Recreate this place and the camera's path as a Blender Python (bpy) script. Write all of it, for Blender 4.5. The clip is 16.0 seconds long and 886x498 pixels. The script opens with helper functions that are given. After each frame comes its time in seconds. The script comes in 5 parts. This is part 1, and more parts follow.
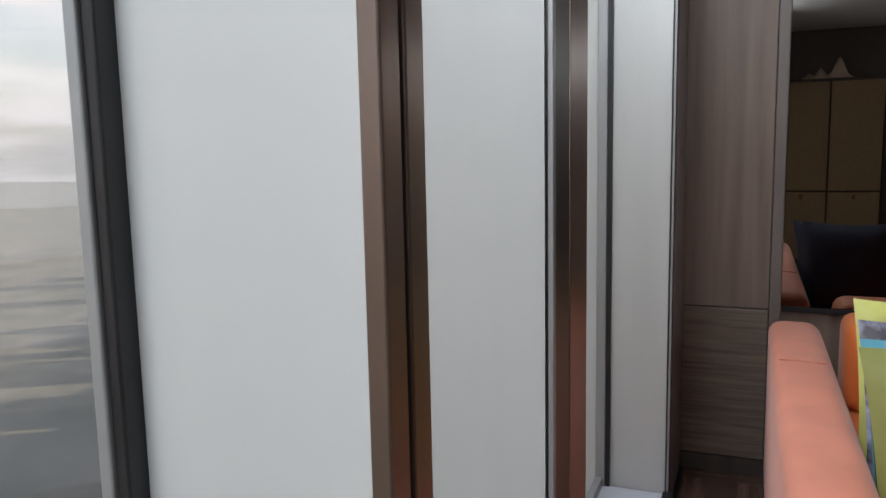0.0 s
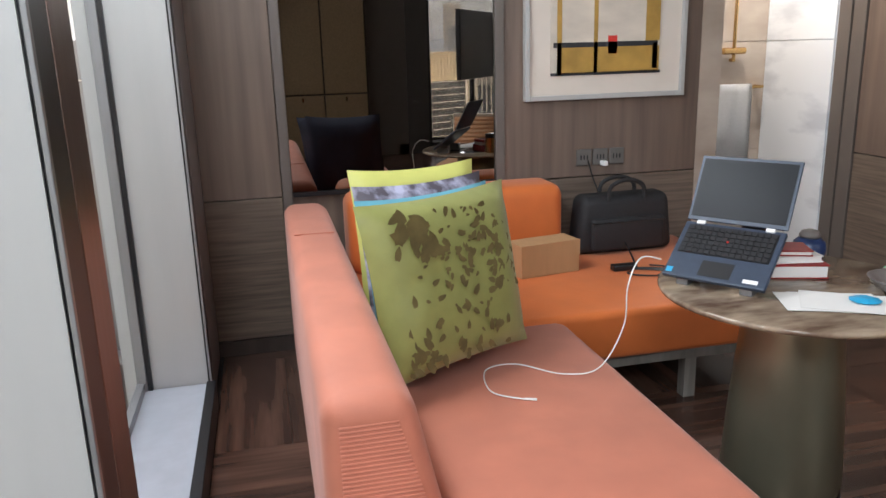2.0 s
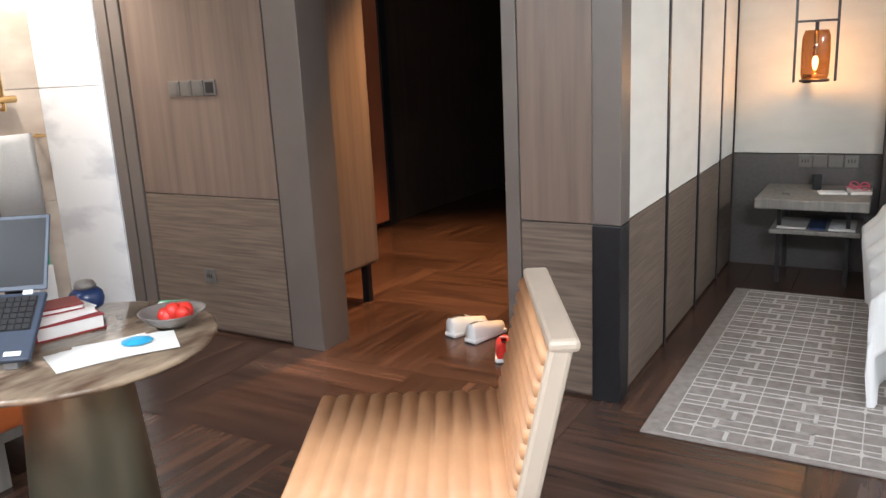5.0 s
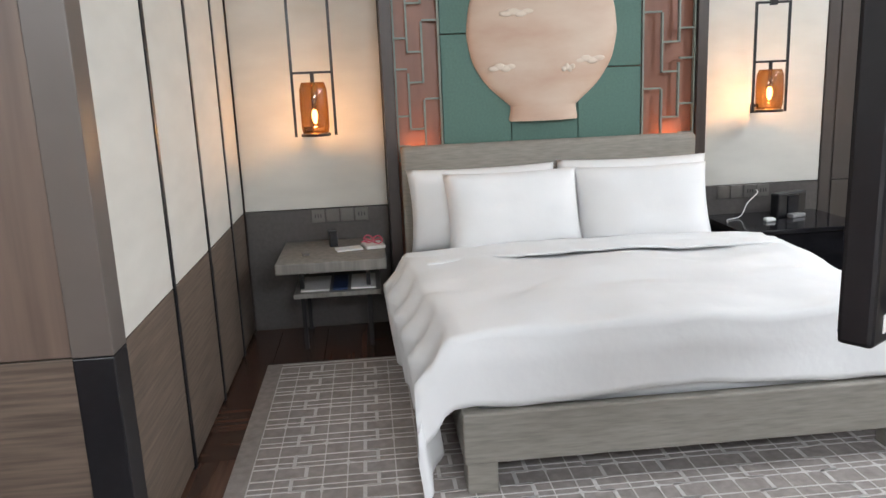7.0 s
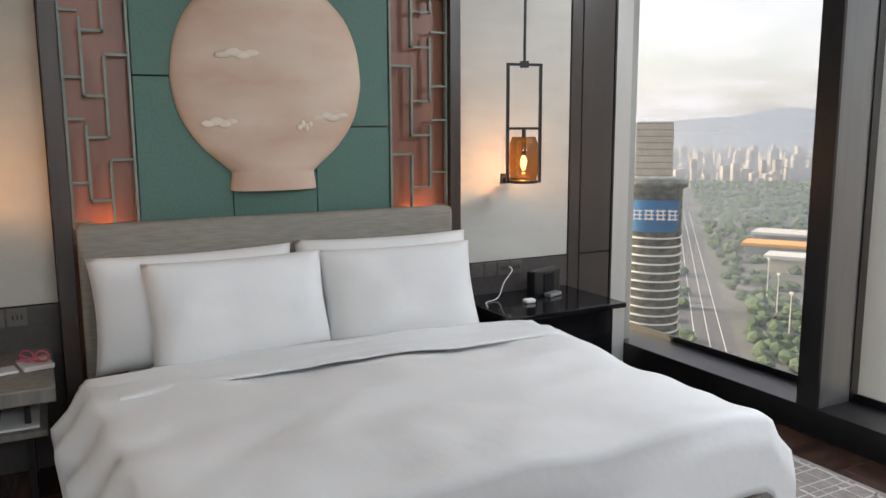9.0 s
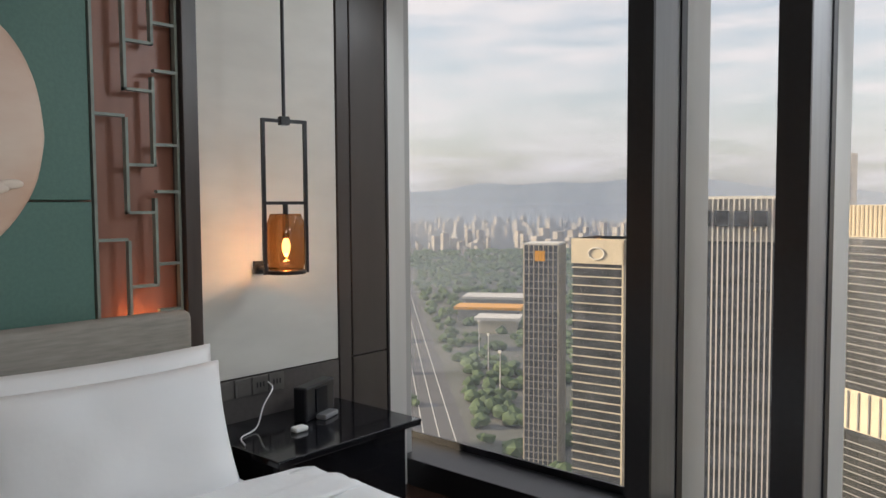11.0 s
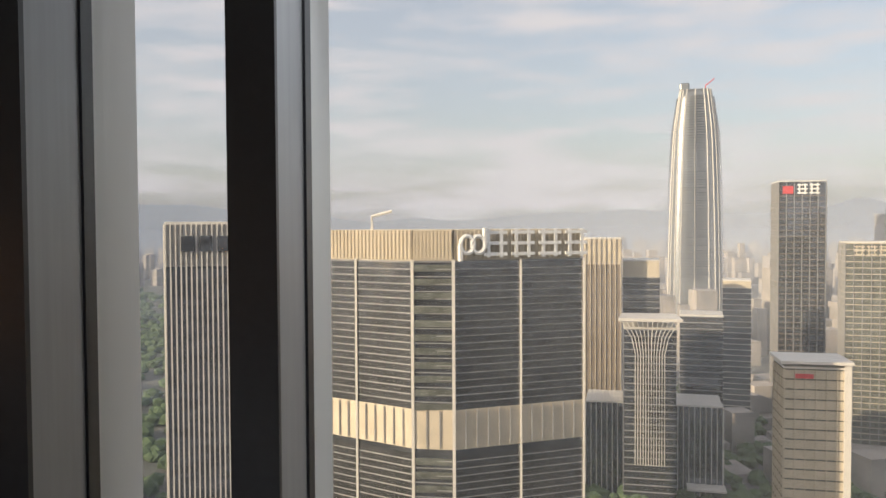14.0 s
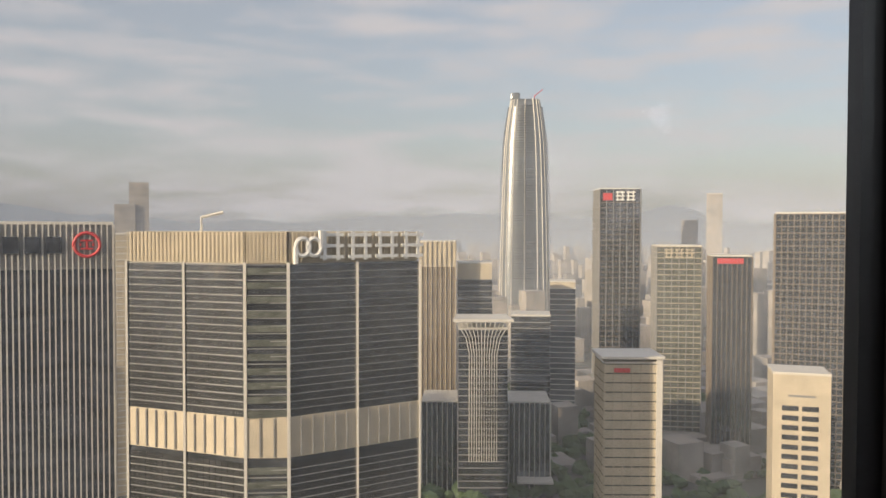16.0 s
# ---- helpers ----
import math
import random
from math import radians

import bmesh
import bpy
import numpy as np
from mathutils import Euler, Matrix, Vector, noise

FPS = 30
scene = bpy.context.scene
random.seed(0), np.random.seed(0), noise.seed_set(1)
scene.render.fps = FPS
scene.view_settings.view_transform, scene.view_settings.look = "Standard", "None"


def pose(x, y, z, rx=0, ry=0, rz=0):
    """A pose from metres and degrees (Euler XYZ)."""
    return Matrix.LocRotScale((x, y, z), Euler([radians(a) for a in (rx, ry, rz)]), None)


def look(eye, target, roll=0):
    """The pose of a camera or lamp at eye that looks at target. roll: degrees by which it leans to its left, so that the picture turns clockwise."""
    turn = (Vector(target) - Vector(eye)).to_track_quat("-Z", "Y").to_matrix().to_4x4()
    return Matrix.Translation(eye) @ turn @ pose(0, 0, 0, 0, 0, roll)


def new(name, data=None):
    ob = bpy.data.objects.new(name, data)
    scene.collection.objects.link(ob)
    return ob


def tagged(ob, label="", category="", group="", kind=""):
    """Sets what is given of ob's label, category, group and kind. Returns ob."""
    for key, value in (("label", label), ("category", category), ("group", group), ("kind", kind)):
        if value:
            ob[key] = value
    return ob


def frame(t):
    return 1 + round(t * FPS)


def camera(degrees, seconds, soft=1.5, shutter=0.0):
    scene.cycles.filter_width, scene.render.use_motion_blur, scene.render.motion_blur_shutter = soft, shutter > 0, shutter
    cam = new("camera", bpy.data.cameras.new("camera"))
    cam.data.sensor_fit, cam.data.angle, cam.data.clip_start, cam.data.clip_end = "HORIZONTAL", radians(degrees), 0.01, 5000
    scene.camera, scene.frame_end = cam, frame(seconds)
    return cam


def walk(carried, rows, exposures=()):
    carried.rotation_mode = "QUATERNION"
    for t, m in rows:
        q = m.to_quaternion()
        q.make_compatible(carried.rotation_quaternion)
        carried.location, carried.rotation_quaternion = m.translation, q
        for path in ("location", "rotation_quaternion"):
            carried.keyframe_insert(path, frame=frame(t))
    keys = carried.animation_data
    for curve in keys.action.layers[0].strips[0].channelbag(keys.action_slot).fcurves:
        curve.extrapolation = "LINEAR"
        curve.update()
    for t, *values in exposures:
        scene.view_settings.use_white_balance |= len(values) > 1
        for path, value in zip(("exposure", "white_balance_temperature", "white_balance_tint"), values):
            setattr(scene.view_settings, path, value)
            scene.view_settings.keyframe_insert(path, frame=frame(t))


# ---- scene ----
cam = camera(60.15, 16.0)
PATH = [
    (0.0, pose(3.081, 3.577, 1.564, 82.45, 1.15, 21.78)),
    (0.5, pose(3.102, 3.595, 1.540, 80.35, 0.45, 15.52)),
    (1.0, pose(3.124, 3.577, 1.512, 77.98, 1.36, 8.63)),
    (1.5, pose(3.118, 3.550, 1.486, 76.11, 1.57, -3.87)),
    (2.0, pose(3.110, 3.502, 1.487, 75.34, 1.59, -13.30)),
    (2.5, pose(3.126, 3.486, 1.477, 75.08, 1.09, -21.07)),
    (3.0, pose(3.162, 3.454, 1.474, 75.13, 0.50, -28.57)),
    (3.5, pose(3.209, 3.434, 1.461, 75.47, 0.18, -35.35)),
    (4.0, pose(3.223, 3.451, 1.449, 75.73, -0.03, -43.08)),
    (4.5, pose(3.258, 3.461, 1.441, 76.12, 0.92, -51.55)),
    (5.0, pose(3.404, 3.426, 1.475, 76.78, 2.70, -60.06)),
    (7.5, pose(4.402, 3.575, 1.584, 78.17, 1.57, -101.60)),
    (8.0, pose(4.659, 3.512, 1.579, 78.97, 0.96, -105.93)),
    (8.5, pose(4.929, 3.513, 1.594, 79.96, 0.50, -111.92)),
    (9.0, pose(5.163, 3.485, 1.590, 81.33, 0.28, -117.62)),
    (11.5, pose(6.312, 2.907, 1.604, 87.37, 0.27, -143.42)),
    (12.0, pose(6.469, 2.695, 1.599, 87.80, 0.18, -148.85)),
    (12.5, pose(6.562, 2.454, 1.594, 88.01, 0.42, -155.14)),
    (13.0, pose(6.504, 2.379, 1.589, 88.13, 0.30, -161.15)),
    (13.5, pose(6.508, 2.002, 1.588, 88.13, 0.28, -168.48)),
    (14.0, pose(6.472, 1.791, 1.584, 88.29, 0.31, -175.55)),
    (14.5, pose(6.413, 1.547, 1.588, 88.25, 0.20, -181.53)),
    (15.0, pose(6.273, 1.278, 1.587, 88.35, 0.02, -185.32)),
    (15.5, pose(6.228, 1.104, 1.587, 88.42, -0.01, -187.00)),
    (16.0, pose(6.242, 0.950, 1.585, 88.46, -0.10, -187.67)),
]
walk(cam, PATH, [(0, 0.7), (1.5, 1.1), (3, 1.47), (4.2, 1.7), (5.2, 1.83), (7.5, 1.4), (9, 0.98), (11.5, 0.48), (13, 0.32), (15, 0.2), (16, 0.0)])

# ---- world, sun and lamps ----
world = bpy.data.worlds.new("sky_world")
scene.world = world
world.use_nodes = True
wn, wl_ = world.node_tree.nodes, world.node_tree.links
wn.clear()
w_out = wn.new("ShaderNodeOutputWorld")
w_bg = wn.new("ShaderNodeBackground")
w_sky = wn.new("ShaderNodeTexSky")
w_sky.sky_type = 'NISHITA'
w_sky.sun_disc = False
w_sky.sun_elevation = radians(17)
w_sky.sun_rotation = radians(58)
w_sky.dust_density = 3.0
w_tc = wn.new("ShaderNodeTexCoord")
w_map = wn.new("ShaderNodeMapping")
w_map.inputs["Scale"].default_value = (1.6, 1.6, 9.0)
w_map.inputs["Rotation"].default_value = (0.06, 0.1, 0.3)
w_noise = wn.new("ShaderNodeTexNoise")
w_noise.inputs["Scale"].default_value = 3.6
w_noise.inputs["Detail"].default_value = 7
w_noise.inputs["Roughness"].default_value = 0.55
w_ramp = wn.new("ShaderNodeValToRGB")
w_ramp.color_ramp.elements[0].position = 0.40
w_ramp.color_ramp.elements[0].color = (0.44, 0.44, 0.44, 1)
w_ramp.color_ramp.elements[1].position = 0.64
w_ramp.color_ramp.elements[1].color = (0.97, 0.97, 0.97, 1)
w_mix = wn.new("ShaderNodeMix")
w_mix.data_type = 'RGBA'
w_mix.inputs["B"].default_value = (4.15, 3.95, 4.02, 1)
wl_.new(w_tc.outputs["Generated"], w_map.inputs["Vector"])
wl_.new(w_map.outputs["Vector"], w_noise.inputs["Vector"])
wl_.new(w_noise.outputs["Fac"], w_ramp.inputs["Fac"])
wl_.new(w_ramp.outputs["Color"], w_mix.inputs["Factor"])
wl_.new(w_sky.outputs["Color"], w_mix.inputs["A"])
wl_.new(w_mix.outputs["Result"], w_bg.inputs["Color"])
w_bg.inputs["Strength"].default_value = 0.15
wl_.new(w_bg.outputs["Background"], w_out.inputs["Surface"])


def lamp(name, kind, m, energy, color=(1, 1, 1), **more):
    data = bpy.data.lights.new(name, kind)
    data.energy, data.color = energy, color
    for k, v in more.items():
        if k == "size":
            data.shape, data.size, data.size_y = 'RECTANGLE', v[0], v[1]
        elif k == "spot":
            data.spot_size, data.spot_blend = radians(v), 0.6
        elif k == "angle":
            data.angle = radians(v)
        elif k == "soft":
            data.shadow_soft_size = v
    ob = new(name, data)
    ob.matrix_world = m
    return ob


SUN = Vector((0.80, 0.50, 0.30))
lamp("sun", 'SUN', look(SUN * 50, (0, 0, 0)), 5.0, (1.0, 0.80, 0.55), angle=0.6)
# daylight in the heads of the openings
DAY = (0.86, 0.93, 1.0)
lamp("daylight_south_bed", 'AREA', look((8.2, -0.12, 2.78), (7.2, 2.6, 0.3)), 7, DAY, size=(1.2, 0.4))
lamp("daylight_south_wide", 'AREA', look((6.3, -0.12, 2.78), (6.2, 3.0, 0.4)), 23, DAY, size=(1.3, 0.4))
lamp("daylight_west_sofa", 'AREA', look((2.66, 5.85, 2.78), (4.6, 5.6, 0.3)), 22, DAY, size=(1.6, 0.4))
lamp("daylight_west_near", 'AREA', look((2.66, 2.5, 2.78), (5.4, 4.4, 0.6)), 34, DAY, size=(1.4, 0.4))
lamp("daylight_west_mid", 'AREA', look((2.66, 4.42, 2.78), (2.72, 4.75, 0.9)), 4.5, DAY, size=(0.2, 0.35))
lamp("corridor_downlight", 'SPOT', look((8.0, 5.7, 2.82), (8.0, 5.7, 0)), 190, (1.0, 0.56, 0.24), spot=95, soft=0.06)
# unseen fill spot added to brighten the shower marble and towel
lamp("shower_fill", 'SPOT', look((6.0, 7.75, 2.82), (6.0, 7.9, 0)), 62, (1.0, 0.95, 0.88), spot=110, soft=0.06)

# ---- materials ----
MATS = {}


def mat(name, color, rough=0.5, metal=0.0, vary=0.0, scale=(8, 8, 8), bump=0.0, fine=0.0, emit=0.0, emit_color=None, trans=0.0,
        coat=0.0, color2=None, rnd=0.0, sheen=0.0, detail=5, lo=0.3, hi=0.7):
    m = bpy.data.materials.new(name)
    m.use_nodes = True
    n, l = m.node_tree.nodes, m.node_tree.links
    b = n["Principled BSDF"]
    b.inputs["Roughness"].default_value = rough
    b.inputs["Metallic"].default_value = metal
    b.inputs["Transmission Weight"].default_value = trans
    b.inputs["Coat Weight"].default_value = coat
    b.inputs["Sheen Weight"].default_value = sheen
    c = (*color, 1)
    b.inputs["Base Color"].default_value = c
    if vary or color2 or bump or rnd:
        tc = n.new("ShaderNodeTexCoord")
        mp = n.new("ShaderNodeMapping")
        mp.inputs["Scale"].default_value = scale
        l.new(tc.outputs["Object"], mp.inputs["Vector"])
        vec = mp.outputs["Vector"]
        if rnd:
            oi = n.new("ShaderNodeObjectInfo")
            ad = n.new("ShaderNodeVectorMath")
            ad.operation = 'MULTIPLY_ADD'
            ad.inputs[1].default_value = (37, 37, 37)
            l.new(oi.outputs["Random"], ad.inputs[0])
            l.new(vec, ad.inputs[2])
            vec = ad.outputs["Vector"]
        no = n.new("ShaderNodeTexNoise")
        no.inputs["Scale"].default_value = 1.0
        no.inputs["Detail"].default_value = detail
        l.new(vec, no.inputs["Vector"])
        rp = n.new("ShaderNodeValToRGB")
        c2 = color2 or tuple(min(1, v * (1 + vary)) for v in color)
        c1 = color if color2 else tuple(v * (1 - vary) for v in color)
        rp.color_ramp.elements[0].position, rp.color_ramp.elements[1].position = lo, hi
        rp.color_ramp.elements[0].color, rp.color_ramp.elements[1].color = (*c1, 1), (*c2, 1)
        l.new(no.outputs["Fac"], rp.inputs["Fac"])
        out = rp.outputs["Color"]
        if rnd:
            hs = n.new("ShaderNodeHueSaturation")
            mr = n.new("ShaderNodeMapRange")
            mr.inputs["To Min"].default_value, mr.inputs["To Max"].default_value = 1 - rnd, 1 + rnd
            l.new(oi.outputs["Random"], mr.inputs["Value"])
            l.new(mr.outputs["Result"], hs.inputs["Value"])
            l.new(out, hs.inputs["Color"])
            out = hs.outputs["Color"]
        l.new(out, b.inputs["Base Color"])
        if bump:
            src = no
            if fine:
                src = n.new("ShaderNodeTexNoise")
                src.inputs["Scale"].default_value = fine
                src.inputs["Detail"].default_value = 3
                l.new(tc.outputs["Object"], src.inputs["Vector"])
            bp = n.new("ShaderNodeBump")
            bp.inputs["Strength"].default_value = bump
            bp.inputs["Distance"].default_value = 0.01
            l.new(src.outputs["Fac"], bp.inputs["Height"])
            l.new(bp.outputs["Normal"], b.inputs["Normal"])
    if emit:
        b.inputs["Emission Color"].default_value = (*(emit_color or color), 1)
        b.inputs["Emission Strength"].default_value = emit
    MATS[name] = m
    return m


def pane_glass(name, tint, gloss):
    m = bpy.data.materials.new(name)
    m.use_nodes = True
    n, l = m.node_tree.nodes, m.node_tree.links
    n.clear()
    o = n.new("ShaderNodeOutputMaterial")
    mix = n.new("ShaderNodeMixShader")
    t = n.new("ShaderNodeBsdfTransparent")
    g = n.new("ShaderNodeBsdfGlossy")
    g.inputs["Roughness"].default_value = 0.01
    t.inputs["Color"].default_value = (*tint, 1)
    mix.inputs["Fac"].default_value = gloss
    l.new(t.outputs[0], mix.inputs[1])
    l.new(g.outputs[0], mix.inputs[2])
    l.new(mix.outputs[0], o.inputs["Surface"])
    MATS[name] = m
    return m


WOODWALL = mat("grey_brown_oak_veneer", (0.145, 0.102, 0.08), 0.45, vary=0.22, scale=(22, 22, 1.1), bump=0.08)
WOODLOW = mat("horizontal_oak_veneer", (0.135, 0.10, 0.077), 0.45, vary=0.34, scale=(3.2, 3.2, 75), bump=0.12, detail=8)
WOODDARK = mat("dark_stained_wood", (0.042, 0.03, 0.025), 0.4, vary=0.3, scale=(14, 14, 1.2), bump=0.05)
FLOORW = mat("dark_oiled_oak_floor", (0.026, 0.013, 0.010), 0.25, color2=(0.10, 0.052, 0.036), scale=(20, 1.3, 20), bump=0.15, detail=9, rnd=0.28)
GAP = mat("black_joint", (0.008, 0.008, 0.008), 0.7)
PLASTER = mat("off_white_silk_wallcovering", (0.62, 0.6, 0.55), 0.75, vary=0.05, scale=(3, 3, 9), bump=0.04, fine=220)
CEIL = mat("white_ceiling_paint", (0.8, 0.79, 0.77), 0.8, vary=0.02, scale=(2, 2, 2))
BLACK = mat("black_powder_coated_metal", (0.009, 0.009, 0.011), 0.38, vary=0.2, scale=(30, 30, 30))
TAUPE = mat("taupe_lacquer", (0.12, 0.1, 0.088), 0.4, vary=0.05, scale=(5, 5, 5))
DBROWN = mat("dark_brown_lacquer", (0.055, 0.045, 0.04), 0.45, vary=0.08, scale=(9, 9, 2))
BRONZE = mat("brushed_bronze_metal", (0.2, 0.15, 0.13), 0.28, 0.85, vary=0.12, scale=(60, 60, 1.5))
GREYMET = mat("grey_anodised_aluminium", (0.28, 0.28, 0.285), 0.42, 0.5, vary=0.06, scale=(30, 30, 2))
PALE = mat("pale_aluminium_reveal", (0.44, 0.44, 0.43), 0.42, 0.1, vary=0.04, scale=(9, 9, 1))
FINM = mat("pale_aluminium_fin", (0.62, 0.62, 0.6), 0.42, 0.1, vary=0.04, scale=(9, 9, 1))
SILLM = mat("blue_grey_sill_stone", (0.42, 0.45, 0.5), 0.35, vary=0.05, scale=(14, 14, 14))
WAINE = mat("dark_grey_leather_wainscot", (0.085, 0.076, 0.072), 0.5, vary=0.12, scale=(40, 40, 40), bump=0.05)
MARBW = mat("white_veined_marble", (0.58, 0.61, 0.66), 0.15, color2=(0.78, 0.81, 0.85), scale=(1.6, 1.6, 4.5), detail=12, lo=0.38, hi=0.5)
MARBB = mat("beige_marble", (0.36, 0.29, 0.235), 0.2, color2=(0.55, 0.47, 0.4), scale=(2, 2, 4), detail=8)
TERRA = mat("terracotta_lacquer", (0.36, 0.12, 0.06), 0.5, vary=0.12, scale=(3, 3, 1))
GREEN = mat("sage_green_leather_panel", (0.075, 0.155, 0.125), 0.55, vary=0.08, scale=(70, 70, 70), bump=0.06)
LATT = mat("sage_lattice_paint", (0.2, 0.225, 0.19), 0.45, vary=0.1, scale=(20, 20, 20))
COPPERP = mat("copper_toned_panel", (0.3, 0.13, 0.085), 0.4, vary=0.25, scale=(5, 5, 0.8))
VASE = mat("painted_clay_vase_relief", (0.5, 0.33, 0.24), 0.5, color2=(0.62, 0.5, 0.4), scale=(2, 2, 5), bump=0.03)
CLOUDM = mat("cream_cloud_relief", (0.68, 0.58, 0.48), 0.55, vary=0.05, scale=(9, 9, 9))
HEADB = mat("grey_woven_linen", (0.25, 0.23, 0.2), 0.8, vary=0.16, scale=(9, 9, 90), bump=0.15, fine=400)
LINEN = mat("white_cotton_sheet", (0.8, 0.8, 0.8), 0.75, vary=0.02, scale=(4, 4, 4), bump=0.4, fine=9, sheen=0.1)
SALMON = mat("salmon_woven_upholstery", (0.5, 0.165, 0.1), 0.62, vary=0.1, scale=(6, 6, 6), bump=0.12, fine=500, sheen=0.15)
ORANGE = mat("orange_woven_upholstery", (0.62, 0.15, 0.03), 0.6, vary=0.08, scale=(6, 6, 6), bump=0.12, fine=500, sheen=0.12)
PEACH = mat("peach_leather", (0.56, 0.3, 0.155), 0.42, vary=0.07, scale=(9, 9, 9), bump=0.06, fine=160)
CREAMH = mat("cream_leather", (0.48, 0.4, 0.32), 0.45, vary=0.05, scale=(9, 9, 9))
CHAIRW = mat("grey_limed_wood", (0.2, 0.185, 0.165), 0.5, vary=0.22, scale=(30, 30, 3), bump=0.06)
TBLTOP = mat("brown_veined_marble", (0.10, 0.06, 0.04), 0.1, color2=(0.36, 0.28, 0.2), scale=(6, 16, 6), detail=9)
PEDES = mat("aged_champagne_metal", (0.26, 0.235, 0.165), 0.34, 0.75, vary=0.12, scale=(5, 5, 2.5))
CUSHG = mat("green_brocade", (0.25, 0.26, 0.075), 0.45, vary=0.1, scale=(12, 12, 12), bump=0.08, fine=300, sheen=0.2)
LEAFB = mat("brown_brocade_leaf", (0.13, 0.10, 0.035), 0.5, vary=0.25, scale=(20, 20, 20))
CUSHB = mat("turquoise_satin", (0.1, 0.32, 0.4), 0.4, vary=0.1, scale=(9, 9, 9), sheen=0.2)
CUSHY = mat("lime_yellow_satin", (0.5, 0.5, 0.14), 0.45, vary=0.07, scale=(9, 9, 9))
CUSHP = mat("mauve_grey_print", (0.07, 0.06, 0.075), 0.5, color2=(0.42, 0.42, 0.55), scale=(16, 9, 16), detail=8, lo=0.42, hi=0.62)
CUSHD = mat("navy_backed_fabric", (0.02, 0.025, 0.05), 0.7, vary=0.2, scale=(9, 9, 9))
CARD = mat("brown_cardboard", (0.42, 0.25, 0.12), 0.8, vary=0.06, scale=(30, 30, 5))
BAGM = mat("black_nylon", (0.012, 0.012, 0.014), 0.65, vary=0.2, scale=(60, 60, 60), bump=0.1)
WHITEP = mat("white_plastic", (0.75, 0.75, 0.74), 0.4, vary=0.02, scale=(9, 9, 9))
PLATE = mat("silver_grey_switch_plate", (0.17, 0.16, 0.15), 0.35, 0.5, vary=0.05, scale=(40, 40, 40))
LAPT = mat("dark_slate_laptop_shell", (0.035, 0.05, 0.08), 0.42, vary=0.08, scale=(60, 60, 60))
SCREEN = mat("dark_matt_screen", (0.01, 0.011, 0.014), 0.3)
SCREEN.node_tree.nodes["Principled BSDF"].inputs["Specular IOR Level"].default_value = 0.12
KEYM = mat("black_key_plastic", (0.012, 0.012, 0.014), 0.5)
REDM = mat("bright_red", (0.62, 0.03, 0.02), 0.4, vary=0.1, scale=(30, 30, 30))
REDBK = mat("dark_red_cloth", (0.3, 0.012, 0.015), 0.5, vary=0.1, scale=(30, 30, 30))
PAPER = mat("white_paper", (0.78, 0.76, 0.73), 0.7, vary=0.02, scale=(9, 9, 9))
BLUEM = mat("bright_blue_plastic", (0.03, 0.36, 0.62), 0.35)
NAVY = mat("navy_glaze", (0.02, 0.04, 0.12), 0.3, vary=0.3, scale=(20, 20, 20))
GREENB = mat("green_plastic", (0.1, 0.45, 0.25), 0.4)
CERAM = mat("grey_stoneware", (0.16, 0.14, 0.13), 0.35, vary=0.2, scale=(25, 25, 25))
ARTMAT = mat("cream_mount_board", (0.66, 0.6, 0.53), 0.7, vary=0.02, scale=(9, 9, 9))
ART1 = mat("ochre_paint", (0.42, 0.25, 0.05), 0.5, vary=0.2, scale=(9, 9, 9))
ART2 = mat("pale_wash_paint", (0.6, 0.54, 0.46), 0.5, vary=0.15, scale=(4, 4, 9))
ART3 = mat("charcoal_paint", (0.02, 0.02, 0.025), 0.5, vary=0.2, scale=(9, 9, 9))
RUGB = mat("grey_wool_pile", (0.3, 0.265, 0.245), 0.95, vary=0.18, scale=(25, 25, 25), bump=0.3, fine=350)
RUGL = mat("pale_grey_wool_line", (0.6, 0.57, 0.55), 0.95, vary=0.08, scale=(60, 60, 60))
MIRROR = mat("dark_tinted_mirror", (0.3, 0.285, 0.27), 0.01, 1.0)
GLASS = pane_glass("clear_window_glass", (0.985, 0.985, 0.98), 0.004)
SHGLASS = pane_glass("shower_glass", (0.93, 0.96, 0.95), 0.05)
AMBER = pane_glass("smoked_amber_glass", (0.6, 0.4, 0.22), 0.06)
BULB = mat("lit_bulb", (1.0, 0.6, 0.2), 0.4, emit=6, emit_color=(1.0, 0.62, 0.25))
TOWEL = mat("white_terry_towel", (0.8, 0.8, 0.8), 0.95, vary=0.03, scale=(60, 60, 60), bump=0.4, fine=300)
BRASS = mat("brass", (0.6, 0.38, 0.16), 0.25, 1.0)
NIGHTB = mat("black_gloss_lacquer", (0.008, 0.008, 0.01), 0.1, vary=0.1, scale=(9, 9, 9))
PINK = mat("pink_plastic", (0.6, 0.1, 0.16), 0.4)

# ---- mesh helpers ----


def link(name, bm, material, parent=None, label="", smooth=False):
    me = bpy.data.meshes.new(name)
    bm.normal_update()
    bm.to_mesh(me)
    bm.free()
    if smooth:
        for p in me.polygons:
            p.use_smooth = True
    me.materials.append(material)
    ob = new(name, me)
    if parent is not None:
        ob.parent = parent
    if label:
        ob["label"] = label
    return ob


def part(name, bm, material, parent, label="", smooth=False):
    return link(name, bm, material, parent, label, smooth)


def thing(name, label, category, m=None, group="", kind=""):
    ob = new(name)
    if m is not None:
        ob.matrix_world = m
    return tagged(ob, label, category, group, kind)


